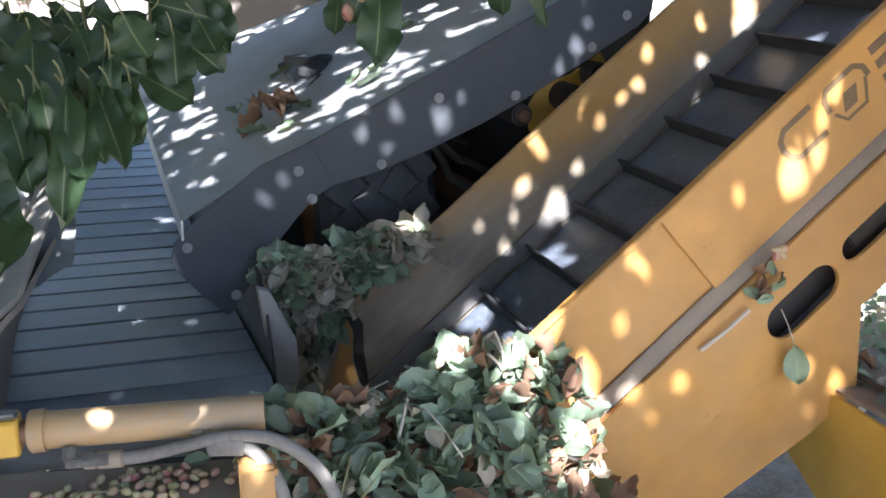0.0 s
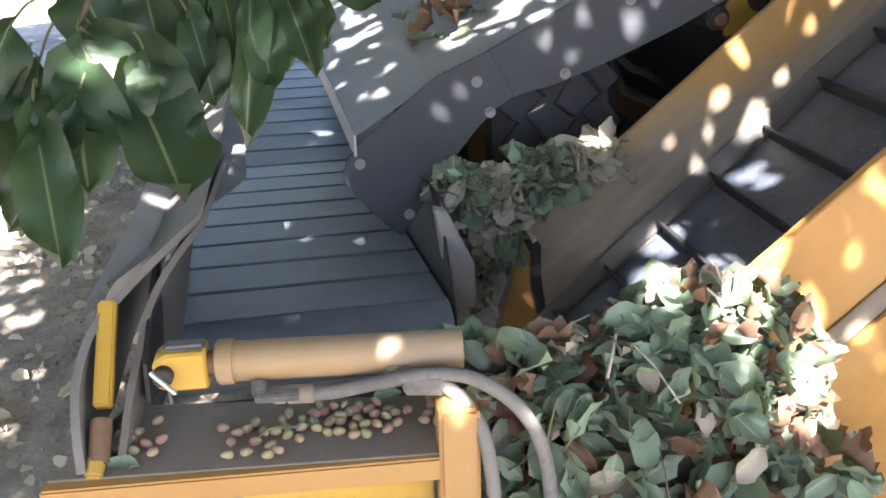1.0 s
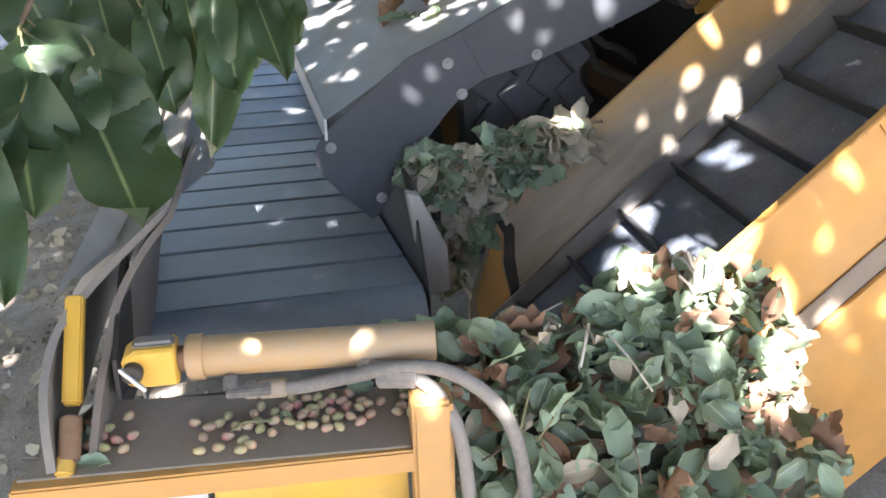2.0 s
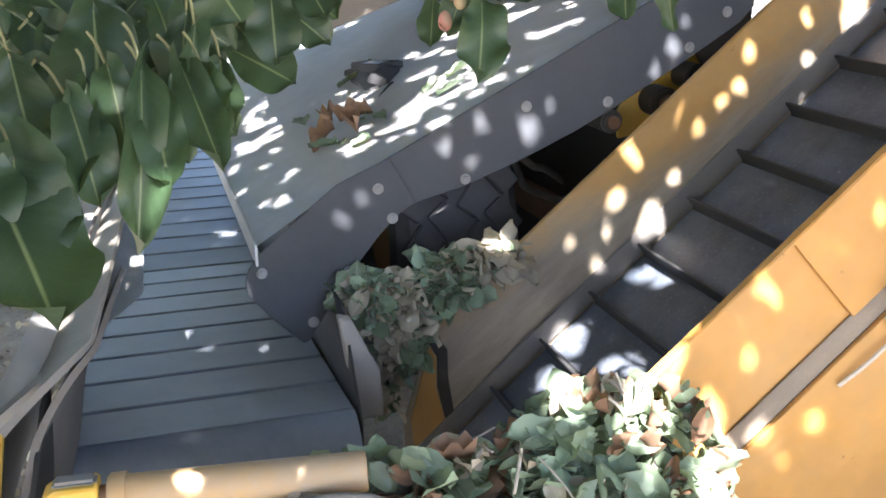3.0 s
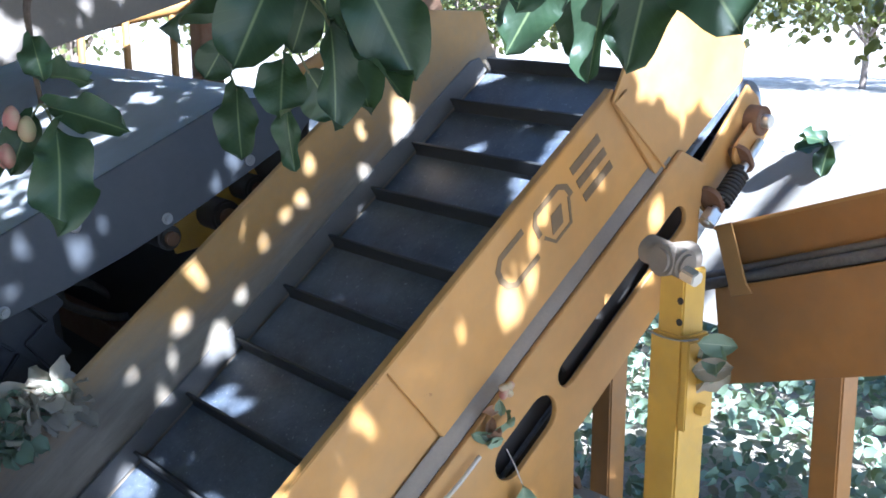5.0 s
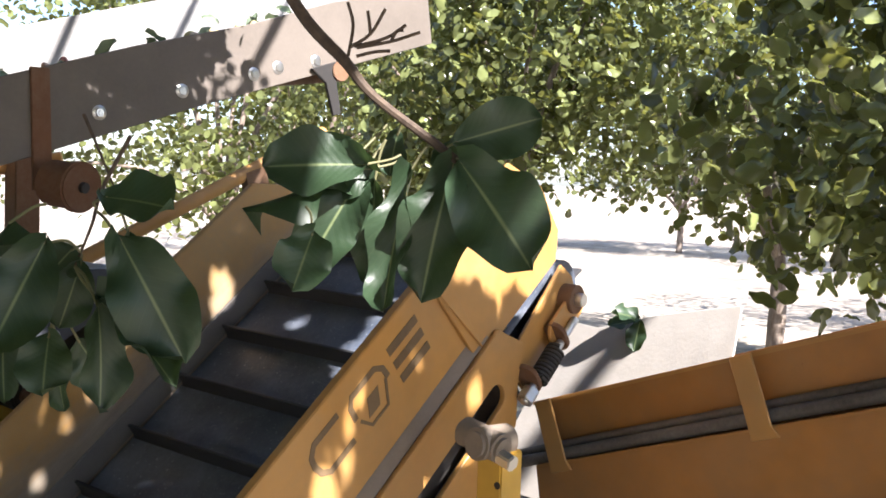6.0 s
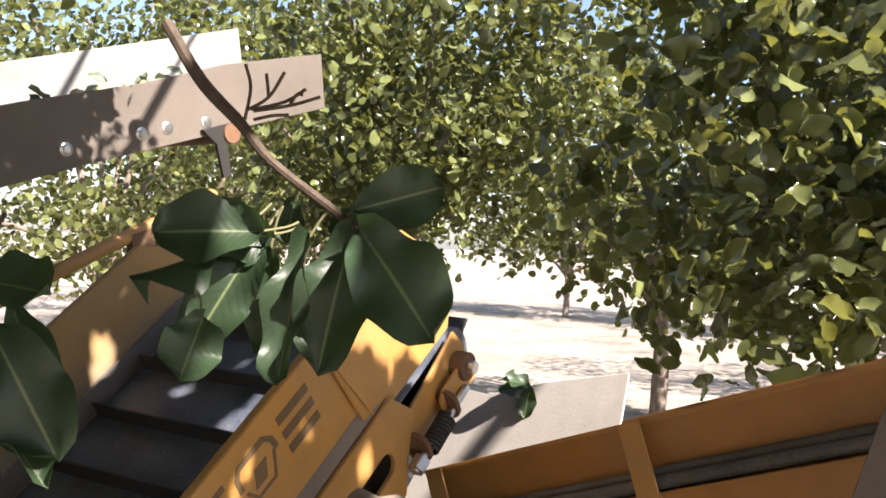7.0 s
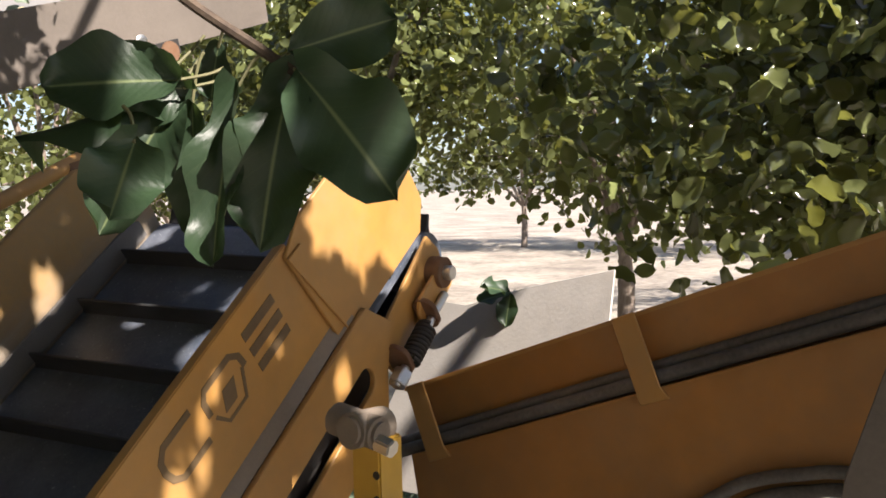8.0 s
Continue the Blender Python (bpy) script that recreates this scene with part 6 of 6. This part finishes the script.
def shoot_leaves():
    rnd = random.Random(52)
    out = []
    for a, b in SHOOTS:
        a, b = Vector(a), Vector(b)
        for k in range(7):
            p = a.lerp(b, (k + 0.6) / 7)
            turn = (-1) ** k * rnd.uniform(0.3, 1.7)
            side = Vector((0.25, 0.97, 0.1)) * turn
            d = (Vector((0.35, 0, -1)) * rnd.uniform(0.6, 1.0) + side).normalized()
            L = rnd.uniform(0.048, 0.076)
            out.append((*p, *(p + d * L), L * rnd.uniform(0.50, 0.66)))
    return out


SPRAY_B = [
    (1.197, -0.850, 1.500, 1.226, -0.861, 1.457, 0.025), (1.245, -0.809, 1.500, 1.302, -0.820, 1.440, 0.044),
    (1.292, -0.672, 1.532, 1.321, -0.687, 1.480, 0.030), (1.313, -0.637, 1.527, 1.326, -0.645, 1.466, 0.018),
    (1.235, -0.810, 1.517, 1.289, -0.773, 1.508, 0.026), (1.225, -0.814, 1.542, 1.269, -0.787, 1.543, 0.026),
    (1.228, -0.821, 1.512, 1.246, -0.846, 1.473, 0.026), (1.217, -0.814, 1.572, 1.247, -0.818, 1.543, 0.022),
]
TWIG_B = [(1.20, -0.70, 1.70), (1.20, -0.80, 1.62), (1.215, -0.815, 1.57), (1.232, -0.815, 1.52)]
SPRAY_E = [
    (1.383, -0.680, 1.640, 1.395, -0.724, 1.568, 0.043), (1.381, -0.653, 1.624, 1.382, -0.669, 1.577, 0.028),
    (1.411, -0.656, 1.598, 1.430, -0.657, 1.525, 0.029), (1.429, -0.650, 1.644, 1.483, -0.635, 1.573, 0.046),
    (1.360, -0.667, 1.569, 1.383, -0.684, 1.535, 0.033), (1.314, -0.690, 1.585, 1.310, -0.708, 1.554, 0.025),
    (1.474, -0.516, 1.648, 1.489, -0.543, 1.614, 0.036),
]
TWIG_E = [(1.37, -0.61, 1.715), (1.385, -0.64, 1.675), (1.39, -0.65, 1.65), (1.385, -0.66, 1.62)]
SPRAY_C = [
    (1.433, -0.441, 1.699, 1.385, -0.506, 1.698, 0.046), (1.416, -0.429, 1.695, 1.412, -0.489, 1.616, 0.041),
    (1.446, -0.404, 1.700, 1.443, -0.439, 1.588, 0.029), (1.472, -0.383, 1.702, 1.484, -0.431, 1.609, 0.048),
    (1.490, -0.395, 1.704, 1.562, -0.392, 1.635, 0.060), (1.471, -0.383, 1.719, 1.524, -0.338, 1.741, 0.041),
    (1.421, -0.397, 1.729, 1.415, -0.404, 1.693, 0.021), (1.487, -0.345, 1.716, 1.430, -0.365, 1.702, 0.034),
]
TWIG_C = [(1.313, -0.451, 1.870), (1.347, -0.439, 1.821), (1.382, -0.425, 1.786), (1.411, -0.417, 1.756), (1.459, -0.393, 1.719), (1.483, -0.387, 1.703)]
SPRAY_D = [(1.385, -0.611, 1.649, 1.431, -0.604, 1.571, 0.030)]
spray_a = spray("leafy_branch", "glossy green pistachio spray hanging over the feed belt", SPRAY_A + SPRAY_A2 + shoot_leaves(), TWIG_A, 1, 8)
for a, b in SHOOTS:
    a, b = Vector(a), Vector(b)
    part("shoot", pipe([a, a.lerp(b, 0.5) + Vector((-0.006, 0.004, 0.004)), b], 0.0026, 7, 5, 0.0013), STALK, spray_a)
spray_b = spray("leafy_branch", "small green pistachio spray with two nuts over the hood", SPRAY_B, TWIG_B, 2)
spray_c = spray("leafy_branch", "dark green pistachio spray on a brown twig", SPRAY_C, TWIG_C, 3, 3, 0.0056)
spray_d = spray("leafy_branch", "single drooping green pistachio leaf on its stalk", SPRAY_D, [(1.33, -0.62, 1.74), (1.37, -0.613, 1.68)], 4, 0, 0.0014)
spray_e = spray("leafy_branch", "green pistachio spray hanging before the elevator", SPRAY_E, TWIG_E, 5, 5, 0.0018)
for q in ((1.229, -0.838, 1.509), (1.237, -0.829, 1.501), (1.231, -0.845, 1.480)):
    o = new("nut", NUT_MESH)
    o.parent = spray_b
    o.matrix_basis = Matrix.Translation(q)
# bare fruit stalks on the twig
for pts in (((1.384, -0.423, 1.790), (1.386, -0.420, 1.816), (1.382, -0.423, 1.835)), ((1.385, -0.423, 1.797), (1.398, -0.411, 1.809), (1.407, -0.403, 1.830)), ((1.388, -0.420, 1.798), (1.408, -0.402, 1.806), (1.421, -0.392, 1.817)),
            ((1.390, -0.419, 1.797), (1.412, -0.400, 1.803), (1.431, -0.385, 1.811)), ((1.39, -0.419, 1.79), (1.402, -0.409, 1.794), (1.412, -0.401, 1.795)), ((1.398, -0.411, 1.809), (1.397, -0.412, 1.82), (1.395, -0.412, 1.828)),
            ((1.412, -0.400, 1.804), (1.416, -0.397, 1.812), (1.420, -0.394, 1.812))):
    part("fruit_stalk", pipe(pts, 0.0014, 6, 4), TWIG, spray_c)


def motions():
    """The running cleat belt, and the sprays that stir in the air before the lens."""
    tail = HEAD_S - STRAIGHT
    for k, cleat in enumerate(cleats):
        walk(cleat, [(q / 10, on_loop((k + 0.92 + 0.379 * q) * PITCH - tail)) for q in range(81)])
    walk(spray_a, [(0.0, pose(0.019, 0.082, -0.025)), (0.5, pose(0.051, 0.075, -0.014)), (1.0, pose(-0.019, 0.052, -0.028)), (2.5, pose(0.069, 0.070, 0.012)), (3.0, pose(0.088, 0.077, 0.037)), (3.5, pose(0.104, 0.072, 0.013)), (4.0, pose(0.062, 0.063, -0.013)), (4.5, pose(0.158, 0.115, 0.052)), (8.0, pose(0.158, 0.115, 0.052))])
    walk(spray_b, [(0.0, pose(-0.013, 0.110, 0.051)), (1.0, pose(-0.044, 0.067, 0.047)), (2.5, pose(-0.062, 0.085, 0.056)), (3.5, pose(-0.037, 0.084, 0.055)), (4.0, pose(-0.038, 0.084, 0.037)), (4.5, pose(0.017, 0.070, 0.061)), (5.0, pose(-0.036, 0.080, 0.066)), (5.2, pose(-0.069, 0.092, 0.034)), (8.0, pose(-0.069, 0.092, 0.034))])
    walk(spray_e, [(0.0, pose(0.020, 0.118, 0.107)), (4.5, pose(0.020, 0.118, 0.107)), (5.0, pose(-0.009, 0.069, 0.055)), (5.2, pose(-0.034, 0.074, 0.016)), (6.5, pose(-0.013, 0.070, 0.004)), (7.0, pose(-0.009, 0.060, -0.001)), (8.0, pose(-0.009, 0.060, -0.001))])
    walk(spray_d, [(0.0, pose(0.002, 0.095, 0.065)), (4.5, pose(0.002, 0.095, 0.065)), (5.0, pose(-0.026, 0.050, 0.019)), (5.2, pose(-0.050, 0.056, -0.018)), (6.5, pose(-0.010, 0.069, 0.006)), (7.0, pose(-0.006, 0.059, 0.002)), (8.0, pose(-0.006, 0.059, 0.002))])
    walk(spray_c, [(0.0, pose(-0.004, 0.067, 0.023)), (5.0, pose(-0.004, 0.067, 0.023)), (5.2, pose(-0.021, 0.066, -0.011)), (6.5, pose(0.021, 0.055, 0.017)), (7.0, pose(0.019, 0.050, 0.011)), (7.5, pose(0.013, 0.050, 0.013)), (8.0, pose(-0.023, 0.064, -0.011))])


motions()
